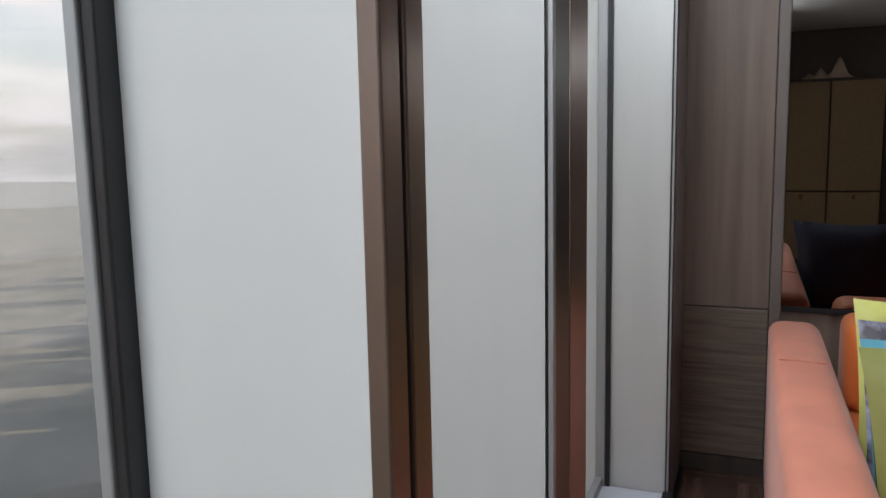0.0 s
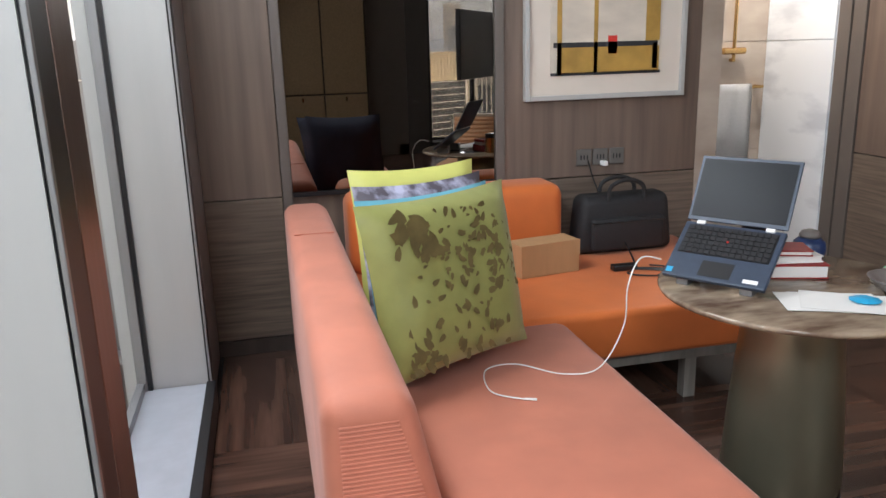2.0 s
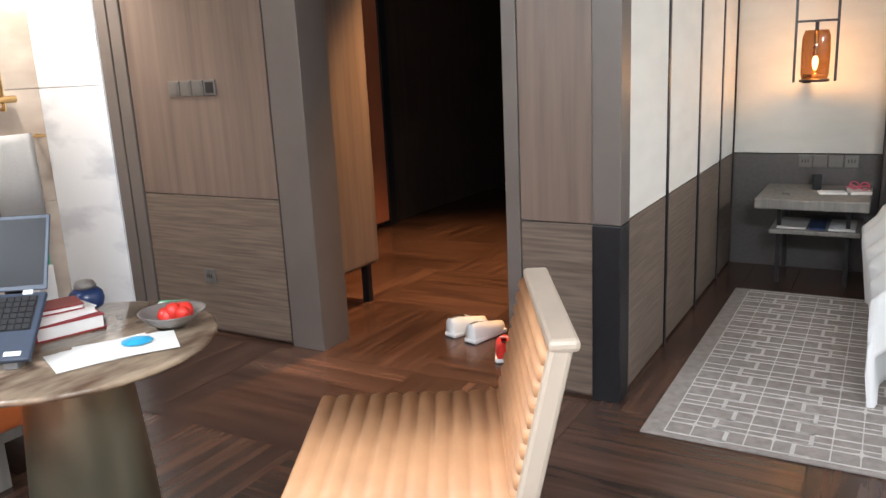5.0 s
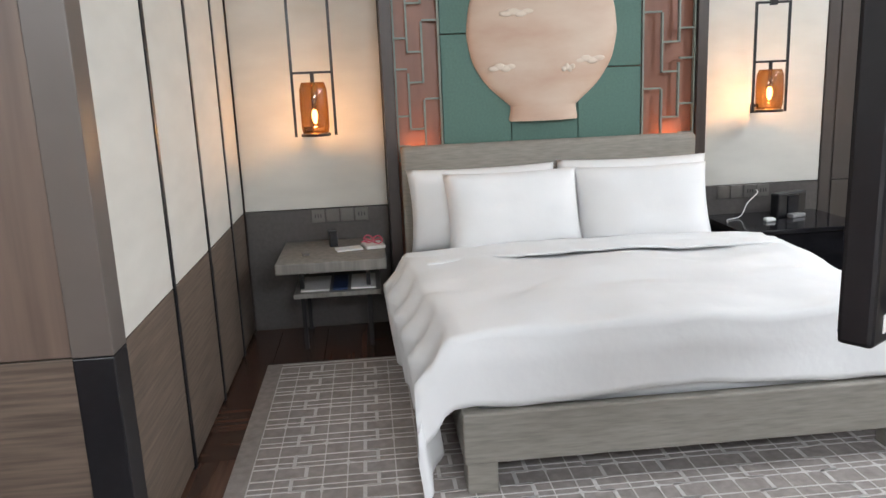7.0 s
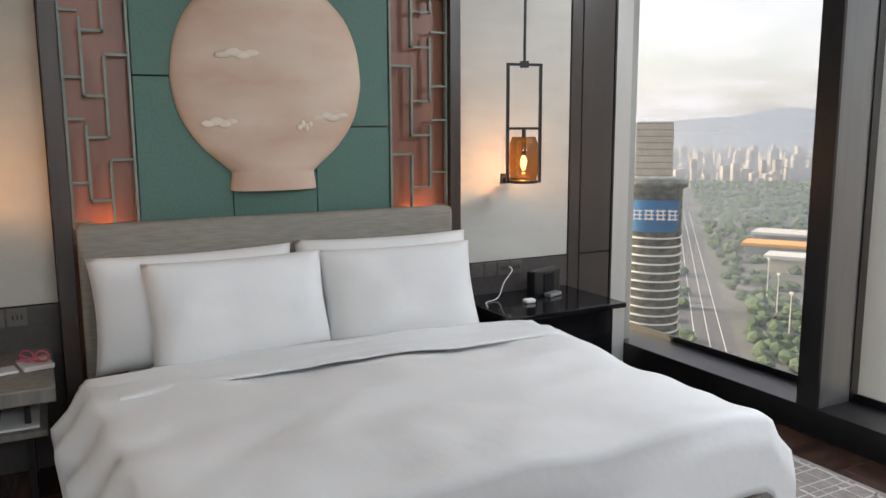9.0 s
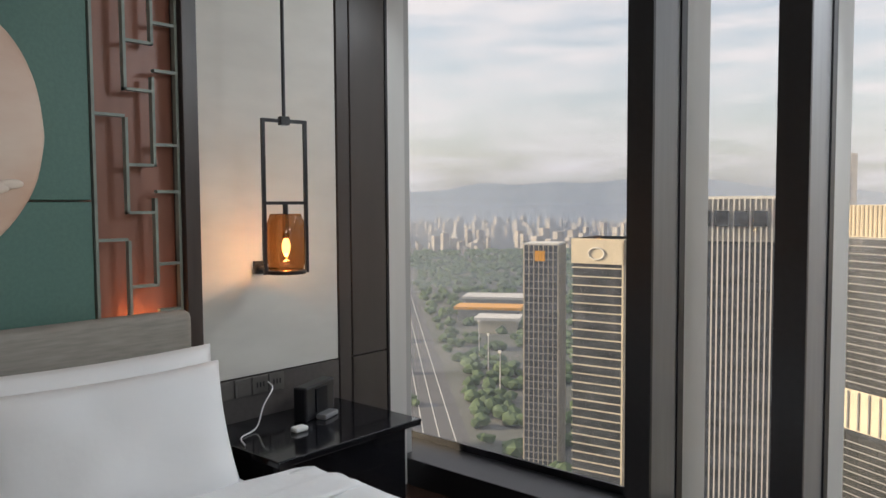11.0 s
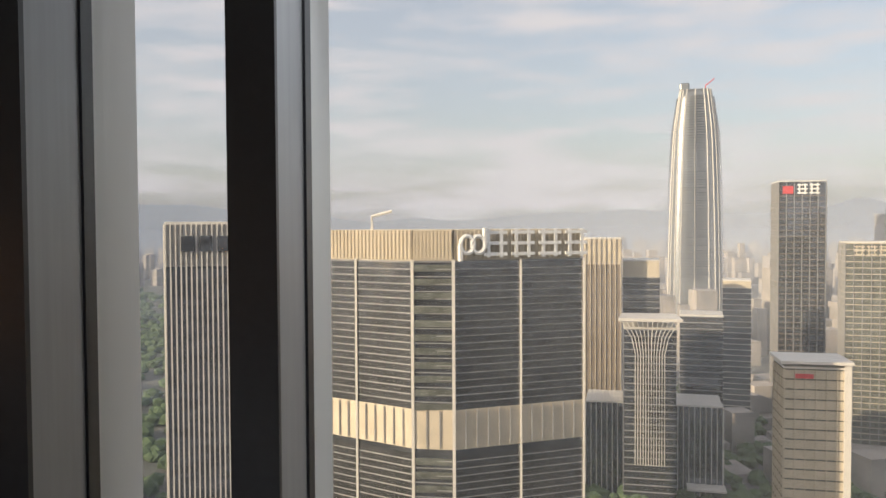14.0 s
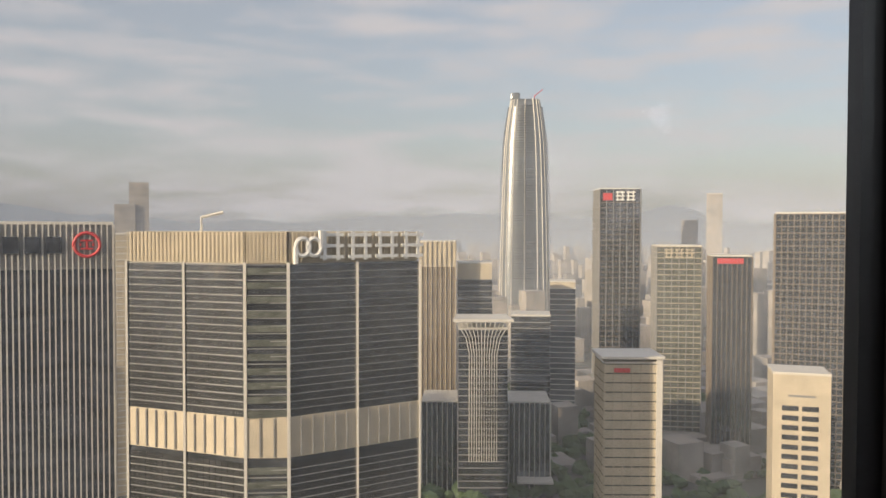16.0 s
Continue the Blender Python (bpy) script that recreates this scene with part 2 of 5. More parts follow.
def add_box(bm, x0, x1, y0, y1, z0, z1, bev=0.0, seg=2):
    vs = [bm.verts.new((x, y, z)) for x in (x0, x1) for y in (y0, y1) for z in (z0, z1)]
    fs = [bm.faces.new([vs[i] for i in q]) for q in ((0, 1, 3, 2), (4, 6, 7, 5), (0, 4, 5, 1), (2, 3, 7, 6), (0, 2, 6, 4), (1, 5, 7, 3))]
    if bev:
        es = list({e for f in fs for e in f.edges})
        bmesh.ops.bevel(bm, geom=es, offset=bev, segments=seg, profile=0.5, affect='EDGES')
    return bm


def box(x0, x1, y0, y1, z0, z1, bev=0.0, seg=2):
    return add_box(bmesh.new(), x0, x1, y0, y1, z0, z1, bev, seg)


def add_lathe(bm, prof, n=32, cx=0, cy=0, cz=0):
    rings = []
    for r, z in prof:
        rings.append([bm.verts.new((cx + r * math.cos(2 * math.pi * i / n), cy + r * math.sin(2 * math.pi * i / n), cz + z)) for i in range(n)])
    for a, b in zip(rings, rings[1:]):
        for i in range(n):
            bm.faces.new((a[i], a[(i + 1) % n], b[(i + 1) % n], b[i]))
    bm.faces.new(rings[0][::-1])
    bm.faces.new(rings[-1])
    return bm


def lathe(prof, n=32, cx=0, cy=0, cz=0):
    return add_lathe(bmesh.new(), prof, n, cx, cy, cz)


def add_tube(bm, pts, r, n=8):
    pts = [Vector(p) for p in pts]
    rings = []
    for i, p in enumerate(pts):
        d = (pts[min(i + 1, len(pts) - 1)] - pts[max(i - 1, 0)]).normalized()
        u = d.cross(Vector((0, 0, 1)))
        u = u.normalized() if u.length > 1e-3 else Vector((1, 0, 0))
        v = d.cross(u)
        rings.append([bm.verts.new(p + r * (math.cos(2 * math.pi * k / n) * u + math.sin(2 * math.pi * k / n) * v)) for k in range(n)])
    for a, b in zip(rings, rings[1:]):
        for k in range(n):
            bm.faces.new((a[k], b[k], b[(k + 1) % n], a[(k + 1) % n]))
    bm.faces.new(rings[0])
    bm.faces.new(rings[-1][::-1])
    return bm


def tube(pts, r, n=8):
    return add_tube(bmesh.new(), pts, r, n)


def smooth_path(pts, steps=8):
    out = []
    P = [Vector(p) for p in pts]
    for i in range(len(P) - 1):
        a, b, c, d = P[max(i - 1, 0)], P[i], P[i + 1], P[min(i + 2, len(P) - 1)]
        for s in range(steps):
            t = s / steps
            out.append(0.5 * (2 * b + (c - a) * t + (2 * a - 5 * b + 4 * c - d) * t * t + (3 * b - a - 3 * c + d) * t ** 3))
    return out + [P[-1]]


def pillow(w, h, d, n=18, seed=0, pinch=0.12, crease=0.012):
    """A stuffed cushion standing in the xz plane, its thickness along y."""
    bm = bmesh.new()
    grid = {}
    for side in (-1, 1):
        for i in range(n + 1):
            for j in range(n + 1):
                u, v = 2 * i / n - 1, 2 * j / n - 1
                edge = abs(u) == 1 or abs(v) == 1
                if edge and side == 1:
                    grid[side, i, j] = grid[-1, i, j]
                    continue
                k = max(0, (1 - u ** 4) * (1 - v ** 4)) ** 0.6
                x = u * w / 2 * (1 - pinch * (1 - abs(u)) * 0 - pinch * 0.5 * (1 - v * v) * abs(u) ** 3)
                z = v * h / 2 * (1 - pinch * 0.5 * (1 - u * u) * abs(v) ** 3)
                f = crease * noise.noise(Vector((u * 2.3 + seed, v * 2.3, side * 3 + seed)))
                grid[side, i, j] = bm.verts.new((x, side * (d / 2 * k + f * k), z))
    for side in (-1, 1):
        for i in range(n):
            for j in range(n):
                q = [grid[side, i, j], grid[side, i + 1, j], grid[side, i + 1, j + 1], grid[side, i, j + 1]]
                bm.faces.new(q if side == -1 else q[::-1])
    return bm


def structure(name, bm, material, label, category):
    return tagged(link(name, bm, material), label, category, kind="structure")


H = 2.95
# ---- structure ----
structure("floor", box(2.5, 13.6, -0.35, 8.5, -0.2, -0.012), GAP, "dark wooden plank floor through room and corridor", "floor")
structure("ceiling", box(2.3, 13.8, -0.4, 8.6, H, H + 0.2), CEIL, "plain white painted ceiling", "ceiling")

# north wall with the mirror recess and picture
nw = structure("wall_north", box(2.5, 5.43, 7.34, 7.5, 0, H), WOODWALL, "grey-brown oak veneer wall with mirror and picture", "wall")
for i, (a, b) in enumerate(((2.80, 3.175), (4.325, 5.43))):
    part("panel", box(a, b, 7.31, 7.34, 0.803, H, 0.002), WOODWALL, nw)
    part("panel", box(a, b, 7.31, 7.34, 0.08, 0.797, 0.002), WOODLOW, nw)
for x in (3.178, 4.275):
    part("panel", box(x, x + 0.047, 7.295, 7.34, 0.0, H, 0.003), TAUPE, nw)
part("skirting", box(2.80, 5.43, 7.30, 7.34, 0, 0.075), WOODDARK, nw)
mirror = thing("wall_mirror", "large frameless dark-edged wall mirror above the sofa", "mirror")
part("glass", box(3.228, 4.272, 7.315, 7.335, 0.82, 2.8), MIRROR, mirror)
part("frame", box(3.228, 4.272, 7.308, 7.338, 0.795, 0.817), BLACK, mirror)
structure("wall_end_north", box(5.432, 5.56, 7.312, 8.35, 0, H), MARBB, "beige marble end of the shower partition", "wall")

# shower behind
sw = structure("wall_shower_back", box(5.3, 7.0, 8.25, 8.4, 0, H), MARBB, "beige marble shower back wall", "wall")
for i in range(4):
    part("tile", box(5.562, 6.05, 8.238, 8.25, 0.02 + i * 0.73, 0.745 + i * 0.73, 0.002), MARBB, sw)
    part("tile", box(6.055, 6.5, 8.238, 8.25, 0.02 + i * 0.73, 0.745 + i * 0.73, 0.002), MARBB, sw)
sww = structure("wall_shower_side", box(6.5, 6.66, 7.58, 8.24, 0, H), MARBW, "white veined marble shower side wall", "wall")
for i in range(2):
    part("slab", box(6.488, 6.5, 7.59, 8.235, 0.02 + i * 1.46, 1.475 + i * 1.46, 0.002), MARBW, sww)

# west wall of the corridor (switch wall) and jambs
ww = structure("wall_switch", box(6.51, 6.66, 6.2, 7.578, 0, H), WOODWALL, "grey-brown oak veneer wall with a hidden door", "wall")
part("panel", box(6.482, 6.51, 6.262, 7.33, 0.833, H, 0.002), WOODWALL, ww)
part("panel", box(6.482, 6.51, 6.262, 7.33, 0.02, 0.827, 0.002), WOODLOW, ww)
part("groove", box(6.49, 6.51, 6.24, 6.262, 0, H), GAP, ww)
part("door_post", box(6.47, 6.70, 6.02, 6.24, 0, H, 0.003), TAUPE, ww)
for y in (7.335, 7.45):
    part("jamb", box(6.47, 6.51, y, y + 0.1, 0, H, 0.004), TAUPE, ww)
w2 = structure("wall_column", box(6.51, 6.64, 4.45, 4.88, 0, H), WOODWALL, "oak veneer wall end between corridor and bedroom", "wall")
part("panel", box(6.482, 6.51, 4.50, 4.83, 0.803, H, 0.002), WOODWALL, w2)
part("panel", box(6.482, 6.51, 4.50, 4.83, 0.02, 0.797, 0.002), WOODLOW, w2)
part("jamb", box(6.472, 6.66, 4.832, 4.90, 0, H, 0.003), TAUPE, w2)
part("corner_post", box(6.47, 6.60, 4.372, 4.497, 0.0, 0.8, 0.004), BLACK, w2, "black lower corner post")
part("corner_post", box(6.47, 6.60, 4.372, 4.497, 0.803, H, 0.004), TAUPE, w2, "taupe upper corner post")
# white panelled wall
ws = structure("wall_panelled", box(6.6, 9.3, 4.41, 4.53, 0, H), GAP, "panelled wall, white fabric over oak wainscot", "wall")
xs = (6.605, 7.28, 8.0, 8.66, 9.13)
for a, b in zip(xs, xs[1:]):
    part("panel", box(a + 0.018, b - 0.018, 4.385, 4.41, 0.803, H, 0.003), PLASTER, ws)
    part("panel", box(a + 0.018, b - 0.018, 4.385, 4.41, 0.015, 0.797, 0.003), WOODLOW, ws)
for x in xs[1:-1]:
    part("groove_strip", box(x - 0.017, x + 0.017, 4.379, 4.409, 0, H), BLACK, ws)
# corridor
structure("wall_corridor_north", box(9.6, 13.5, 7.7, 7.85, 0, H), WOODDARK, "dark wood corridor wall", "wall")
structure("wall_corridor_end", box(13.5, 13.65, 4.4, 7.9, 0, H), WOODDARK, "dark wood wall closing the corridor", "wall")
structure("wall_corridor_south", box(9.3, 13.5, 4.41, 4.53, 0, H), WOODDARK, "dark wood corridor wall", "wall")
structure("wall_corridor_back", box(6.66, 9.6, 7.72, 7.85, 0, H), WOODDARK, "dark wood corridor wall", "wall")
tp = thing("sliding_door_panel", "terracotta lacquered tall door panel in corridor", "door")
part("leaf", box(8.55, 9.5, 7.62, 7.67, 0.06, H - 0.02, 0.004), TERRA, tp)
part("edge", box(9.5, 9.62, 7.60, 7.69, 0.0, H - 0.02, 0.004), BLACK, tp)
cab = thing("corridor_cabinet", "raised brown wooden cabinet beside corridor opening", "cabinet")
part("body", box(6.72, 7.42, 6.30, 6.85, 0.26, 2.6, 0.006), WOODWALL, cab)
part("door", box(6.74, 7.40, 6.278, 6.298, 0.28, 2.58, 0.004), WOODWALL, cab)
for x in (6.76, 7.33):
    for y in (6.33, 6.76):
        part("leg", box(x, x + 0.05, y, y + 0.05, 0, 0.26, 0.004), BLACK, cab)

# east wall behind the bed
we = structure("wall_east", box(9.18, 9.35, 0.032, 4.5, 0, H), WOODDARK, "bed wall, off-white plaster over dark wainscot", "wall")
for a, b in ((3.46, 4.38), (0.49, 1.43)):
    part("panel", box(9.155, 9.18, a, b, 0.803, H, 0.002), PLASTER, we)
    part("wainscot", box(9.150, 9.18, a, b, 0.0, 0.797, 0.002), WAINE, we)
part("panel", box(9.145, 9.18, 0.405, 0.485, 0, H, 0.002), DBROWN, we)
part("panel", box(9.14, 9.18, 0.152, 0.40, 0.803, H, 0.003), DBROWN, we)
part("panel", box(9.14, 9.18, 0.152, 0.40, 0.0, 0.797, 0.003), DBROWN, we)
part("post", box(9.135, 9.18, 0.132, 0.15, 0, H, 0.002), BLACK, we)
# feature panel behind the bed
fp = thing("headwall_panel", "green leather headwall panel with lattice sides and vase relief", "wall panel")
part("backing", box(8.96, 9.178, 1.47, 3.42, 0, H), COPPERP, fp)
part("side_frame", box(8.87, 9.178, 3.385, 3.455, 0, H, 0.003), WOODDARK, fp)
part("side_frame", box(8.87, 9.178, 1.435, 1.50, 0, H, 0.003), WOODDARK, fp)
for (a, b), zs in zip(((1.852, 2.25), (2.254, 2.67), (2.674, 3.095)), ((1.62, 2.36), (1.40, 2.5), (1.85, 2.62))):
    lev = (1.0, *zs, H)
    for z0, z1 in zip(lev, lev[1:]):
        part("green_panel", box(8.90, 8.96, a, b, z0 + 0.003, z1 - 0.003, 0.003), GREEN, fp)


def lattice(y0, y1, flip):
    def bar(a, b, z0, z1):
        if flip:
            a, b = y0 + y1 - b, y0 + y1 - a
        part("lattice_bar", box(8.895, 8.92, a, b, z0, z1), LATT, fp)
    t, w = 0.011, y1 - y0
    bar(y0, y0 + t, 1.1, H)
    bar(y1 - t, y1, 1.1, H)
    z = 1.17
    for k in range(4):
        c1, c2 = y0 + w * 0.36, y0 + w * 0.68
        bar(c1, c1 + t, z - 0.06, z + 0.30)
        bar(c2, c2 + t, z + 0.12, z + 0.46)
        bar(y0 + t, c1, z + 0.30, z + 0.30 + t)
        bar(c1 + t, c2 + t, z + 0.12, z + 0.12 + t)
        bar(c2 + t, y1 - t, z + 0.20, z + 0.20 + t)
        bar(c1, c2, z + 0.40, z + 0.40 + t)
        bar(c2 + t, y1 - t, z + 0.02, z + 0.02 + t)
        z += 0.46


lattice(3.10, 3.38, False)
lattice(1.505, 1.845, True)
# vase relief: round pot on a short foot, swelling from the panel
bm = bmesh.new()
prof = [(0.208, 1.315), (0.215, 1.33), (0.205, 1.40), (0.225, 1.425), (0.34, 1.53), (0.425, 1.66), (0.46, 1.80), (0.462, 1.88), (0.44, 2.02), (0.38, 2.15), (0.28, 2.25), (0.2, 2.30), (0.19, 2.40)]
sm = smooth_path([(r, 0, z) for r, z in prof], 4)
rows = []
for p in sm:
    rows.append([bm.verts.new((8.90 - 0.075 * math.sqrt(max(0, 1 - u * u)) - 0.001, 2.472 + p.x * u, p.z)) for u in [math.sin(k * math.pi / 40) for k in range(-20, 21)]])
for a, b in zip(rows, rows[1:]):
    for i in range(len(a) - 1):
        bm.faces.new((a[i], a[i + 1], b[i + 1], b[i]))
bm.faces.new(rows[0][::-1])
bm.faces.new(rows[-1])
part("vase_relief", bm, VASE, fp, "peach clay-coloured vase relief", True)
for y, z, w in ((2.64, 1.955, 0.2), (2.73, 1.64, 0.17), (2.2, 1.67, 0.19), (2.33, 1.625, 0.08)):
    bm = bmesh.new()
    u = (y - 2.472) / 0.44
    front = 8.90 - 0.075 * math.sqrt(max(0, 1 - u * u)) - 0.002
    for k in range(4):
        bmesh.ops.create_uvsphere(bm, u_segments=12, v_segments=8, radius=1, matrix=Matrix.Translation((front, y + (k - 1.5) * w * 0.22, z + 0.006 * (-1) ** k)) @ Matrix.Diagonal((0.008, w * 0.2, 0.022 - 0.004 * abs(k - 1.5), 1)))
    part("cloud_relief", bm, CLOUDM, fp, "small cream cloud relief", True)
lamp("headwall_glow_left", 'AREA', look((8.945, 3.23, 1.12), (8.94, 3.23, 2.0)), 0.7, (1.0, 0.35, 0.1), size=(0.03, 0.24))
lamp("headwall_glow_right", 'AREA', look((8.945, 1.67, 1.12), (8.94, 1.67, 2.0)), 0.7, (1.0, 0.35, 0.1), size=(0.03, 0.24))

# south glazing
sg = structure("wall_south", box(2.5, 5.2, -0.3, 0.0, 0, H), TAUPE, "taupe panelled wall beside the window", "wall")
structure("sill_south", box(5.05, 9.7, -0.34, 0.0, -0.012, 0.15, 0.004), BLACK, "low black window sill", "sill")
structure("header_south", box(5.05, 9.7, -0.34, -0.2, 2.9, H), BLACK, "black window head", "trim")
for n_, (a, b) in enumerate(((7.60, 9.6), (7.05, 7.62), (5.05, 7.02))):
    wdw = structure(f"window_{n_ + 1}", box(a, b, -0.315, -0.30, 0.15, 0.19), BLACK, "floor-to-ceiling fixed window", "window")
    p = part("pane", box(a, b, -0.31, -0.304, 0.19, 2.9), GLASS, wdw)
    p.visible_shadow = False


def mullion(x0, x1):
    mu = structure("mullion", box(x0, x1, -0.02, 0.0, 0.15, H), BLACK, "black-fronted deep window mullion", "mullion")
    part("side", box(x0 + 0.004, x1 - 0.004, -0.27, -0.02, 0.15, H), GREYMET, mu)
    part("gasket", box(x0 - 0.004, x1 + 0.004, -0.33, -0.27, 0.15, H), BLACK, mu)
    part("fin", box(x0 + 0.01, x1 - 0.006, -0.62, -0.33, -1.0, 4.0), FINM, mu)


mullion(7.645, 7.766)
mullion(7.01, 7.13)
ma = structure("mullion_west", box(5.19, 5.505, -0.03, 0.02, 0.0, H), DBROWN, "dark grey window pier", "mullion")
part("gasket", box(5.507, 5.545, -0.03, 0.0, 0.15, H), BLACK, ma)
me_ = structure("mullion_east", box(9.20, 9.32, -0.10, 0.028, 0.0, H), PALE, "pale window jamb beside the bed wall", "mullion")
part("reveal", box(9.14, 9.18, 0.0, 0.13, 0.0, H, 0.002), FINM, me_)

# west glazing: bays between piers
structure("sill_west", box(2.5, 2.80, 1.0, 6.735, -0.012, 0.11, 0.004), SILLM, "blue-grey stone window sill", "sill")
structure("header_west", box(2.4, 2.6, -0.3, 7.34, 2.9, H), BLACK, "window head", "trim")
structure("wall_west_end", box(2.35, 2.82, -0.35, 1.0, 0, H), TAUPE, "taupe wall beside the window", "wall")
for n_, (a, b) in enumerate(((1.0, 3.79), (3.81, 4.71), (5.0, 6.715))):
    wdw = structure(f"window_{n_ + 4}", box(2.50, 2.53, a, b, 0.11, 0.15), GREYMET, "tall fixed side window", "window")
    p = part("pane", box(2.51, 2.516, a, b, 0.15, 2.9), GLASS, wdw)
    p.visible_shadow = False


def pier(y0, y1, face, back):
    pr = structure("pier", box(2.45, 2.786, y0 + 0.005, y1, 0.0, H), PALE, "pale clad window pier with metal edge trims", "pier")
    # inner face strips
    part("face", box(2.786, 2.80, y0 + 0.125, y1, 0.0, H, 0.003), face, pr)
    part("edge_trim", box(2.794, 2.803, y0 - 0.006, y0 + 0.01, 0.11, H, 0.002), GREYMET, pr)
    part("edge_trim", box(2.786, 2.798, y0 + 0.012, y0 + 0.125, 0.0, H), BLACK, pr)
    part("gasket", box(2.50, 2.54, y0 - 0.02, y0 + 0.006, 0.11, H, 0.003), GREYMET, pr)
    part("gasket", box(2.54, 2.56, y0 - 0.012, y0 + 0.006, 0.11, H), BLACK, pr)
    return pr


p1 = structure("mullion_slim", box(2.872, 2.968, 3.792, 3.822, 0.0, H), PALE, "slim bronze-faced window mullion with pale side", "mullion")
part("face", box(2.968, 2.976, 3.790, 3.8045, 0.0, H, 0.001), BRONZE, p1, "bronze strip")
part("face", box(2.968, 2.976, 3.8085, 3.824, 0.0, H, 0.001), BRONZE, p1, "bronze strip")
part("groove", box(2.968, 2.972, 3.8045, 3.8085, 0, H), BLACK, p1)
part("gasket", box(2.866, 2.872, 3.782, 3.822, 0.0, H, 0.001), BLACK, p1)
part("gasket", box(2.860, 2.866, 3.780, 3.822, 0.0, H, 0.001), GREYMET, p1)
p2 = pier(4.73, 5.0, BRONZE, BLACK)
p3 = pier(6.735, 7.34, GREYMET, BLACK)
bm = box(2.78, 2.82, 3.83, 4.73, 0, 0.12, 0.003)
add_box(bm, 2.78, 2.82, 5.0, 6.735, 0, 0.12, 0.003)
add_box(bm, 2.78, 2.82, 1.0, 3.79, 0, 0.12, 0.003)
structure("trim_west", bm, BLACK, "black floor trim along the sill", "trim")


# ---- lounge: sofa, bench, table, chair ----
sofa = thing("sofa", "salmon pink upholstered sofa along the window", "sofa")
bm = box(3.45, 4.20, 4.05, 6.16, 0.20, 0.45, 0.05, 4)
part("seat", bm, SALMON, sofa, "", True)
bm = box(3.17, 3.44, 4.88, 7.02, 0.13, 0.825, 0.05, 4)
for v in bm.verts:
    f = min(1, max(0, (v.co.z - 0.40) / 0.425))
    if v.co.x > 3.3:
        v.co.x += 0.06 - 0.145 * f ** 0.8
part("backrest", bm, SALMON, sofa, "", True)
for i in range(60):
    z = 0.18 + i * 0.0100
    x1 = 3.45 - 0.14 * max(0, (z - 0.40) / 0.425) ** 0.8
    part("rib", tube([(3.205, 4.8805, z), (x1, 4.8805, z)], 0.0028, 6), SALMON, sofa)
part("piping", tube([(3.19, 6.35, 0.826), (3.34, 6.35, 0.826)], 0.003, 6), SALMON, sofa)
part("base", box(3.24, 4.12, 4.12, 6.1, 0.06, 0.20, 0.004), CHAIRW, sofa)
for x in (3.26, 4.06):
    for y in (4.14, 5.2):
        part("leg", box(x, x + 0.05, y, y + 0.05, 0, 0.06), CHAIRW, sofa)
bench = thing("daybed", "orange upholstered daybed with back cushion by the wall", "daybed")
part("seat", box(3.46, 5.30, 6.17, 7.28, 0.24, 0.45, 0.03, 4), ORANGE, bench, "", True)
part("back_cushion", box(3.46, 4.53, 6.98, 7.27, 0.45, 0.83, 0.06, 4), ORANGE, bench, "", True)
part("frame", box(3.46, 5.26, 6.22, 7.26, 0.185, 0.24, 0.004), CHAIRW, bench)
for x in (3.6, 4.78, 5.18):
    for y in (6.23, 7.18):
        part("leg", box(x, x + 0.055, y, y + 0.055, 0, 0.185, 0.003), CHAIRW, bench)

tbl = thing("round_table", "round brown marble pedestal table with metal base", "table", pose(4.69, 5.476, 0))
part("tabletop", lathe([(0.385, 0.722), (0.414, 0.724), (0.418, 0.732), (0.416, 0.739), (0.408, 0.742)], 64), TBLTOP, tbl, "", True)
part("pedestal", lathe([(0.178, 0.055), (0.188, 0.10), (0.186, 0.14), (0.178, 0.30), (0.164, 0.48), (0.152, 0.62), (0.146, 0.722)], 48), PEDES, tbl, "", True)
part("foot", lathe([(0.186, 0), (0.189, 0.006), (0.189, 0.045), (0.18, 0.055)], 48), BLACK, tbl)

# chair, seat centre at origin, front towards +y
ch = thing("side_chair", "peach channel-stitched leather chair with grey wood legs", "chair", pose(4.96, 4.52, 0, 0, 0, 29) @ Matrix.Diagonal((1.04, 1.04, 1.07, 1)))
bm = bmesh.new()
prof = []
for k in range(11):
    for s in range(6):
        yy = -0.29 + (k + s / 6) * 0.54 / 11
        prof.append((yy, 0.464 + 0.011 * math.sqrt(max(0.05, abs(math.sin(math.pi * s / 6))))))
prof.append((0.25, 0.462))
a = [bm.verts.new((-0.30, y, z)) for y, z in prof]
b = [bm.verts.new((0.30, y, z)) for y, z in prof]
a0 = [bm.verts.new((-0.305, y, 0.42)) for y, z in prof]
b0 = [bm.verts.new((0.305, y, 0.42)) for y, z in prof]
for i in range(len(prof) - 1):
    bm.faces.new((a[i], b[i], b[i + 1], a[i + 1]))
    bm.faces.new((a0[i], a[i], a[i + 1], a0[i + 1]))
    bm.faces.new((b[i], b0[i], b0[i + 1], b[i + 1]))
    bm.faces.new((a0[i + 1], b0[i + 1], b0[i], a0[i]))
bm.faces.new((a[-1], b[-1], b0[-1], a0[-1]))
bm.faces.new((b[0], a[0], a0[0], b0[0]))
part("seat", bm, PEACH, ch, "", True)
part("seat_frame", box(-0.31, 0.31, -0.30, 0.27, 0.365, 0.42, 0.008), CHAIRW, ch)
bm = box(-0.30, 0.30, -0.33, -0.275, 0.40, 0.815, 0.012)
for v in bm.verts:
    v.co.y -= (v.co.z - 0.42) * 0.23
part("backrest", bm, CREAMH, ch, "cream leather chair back")
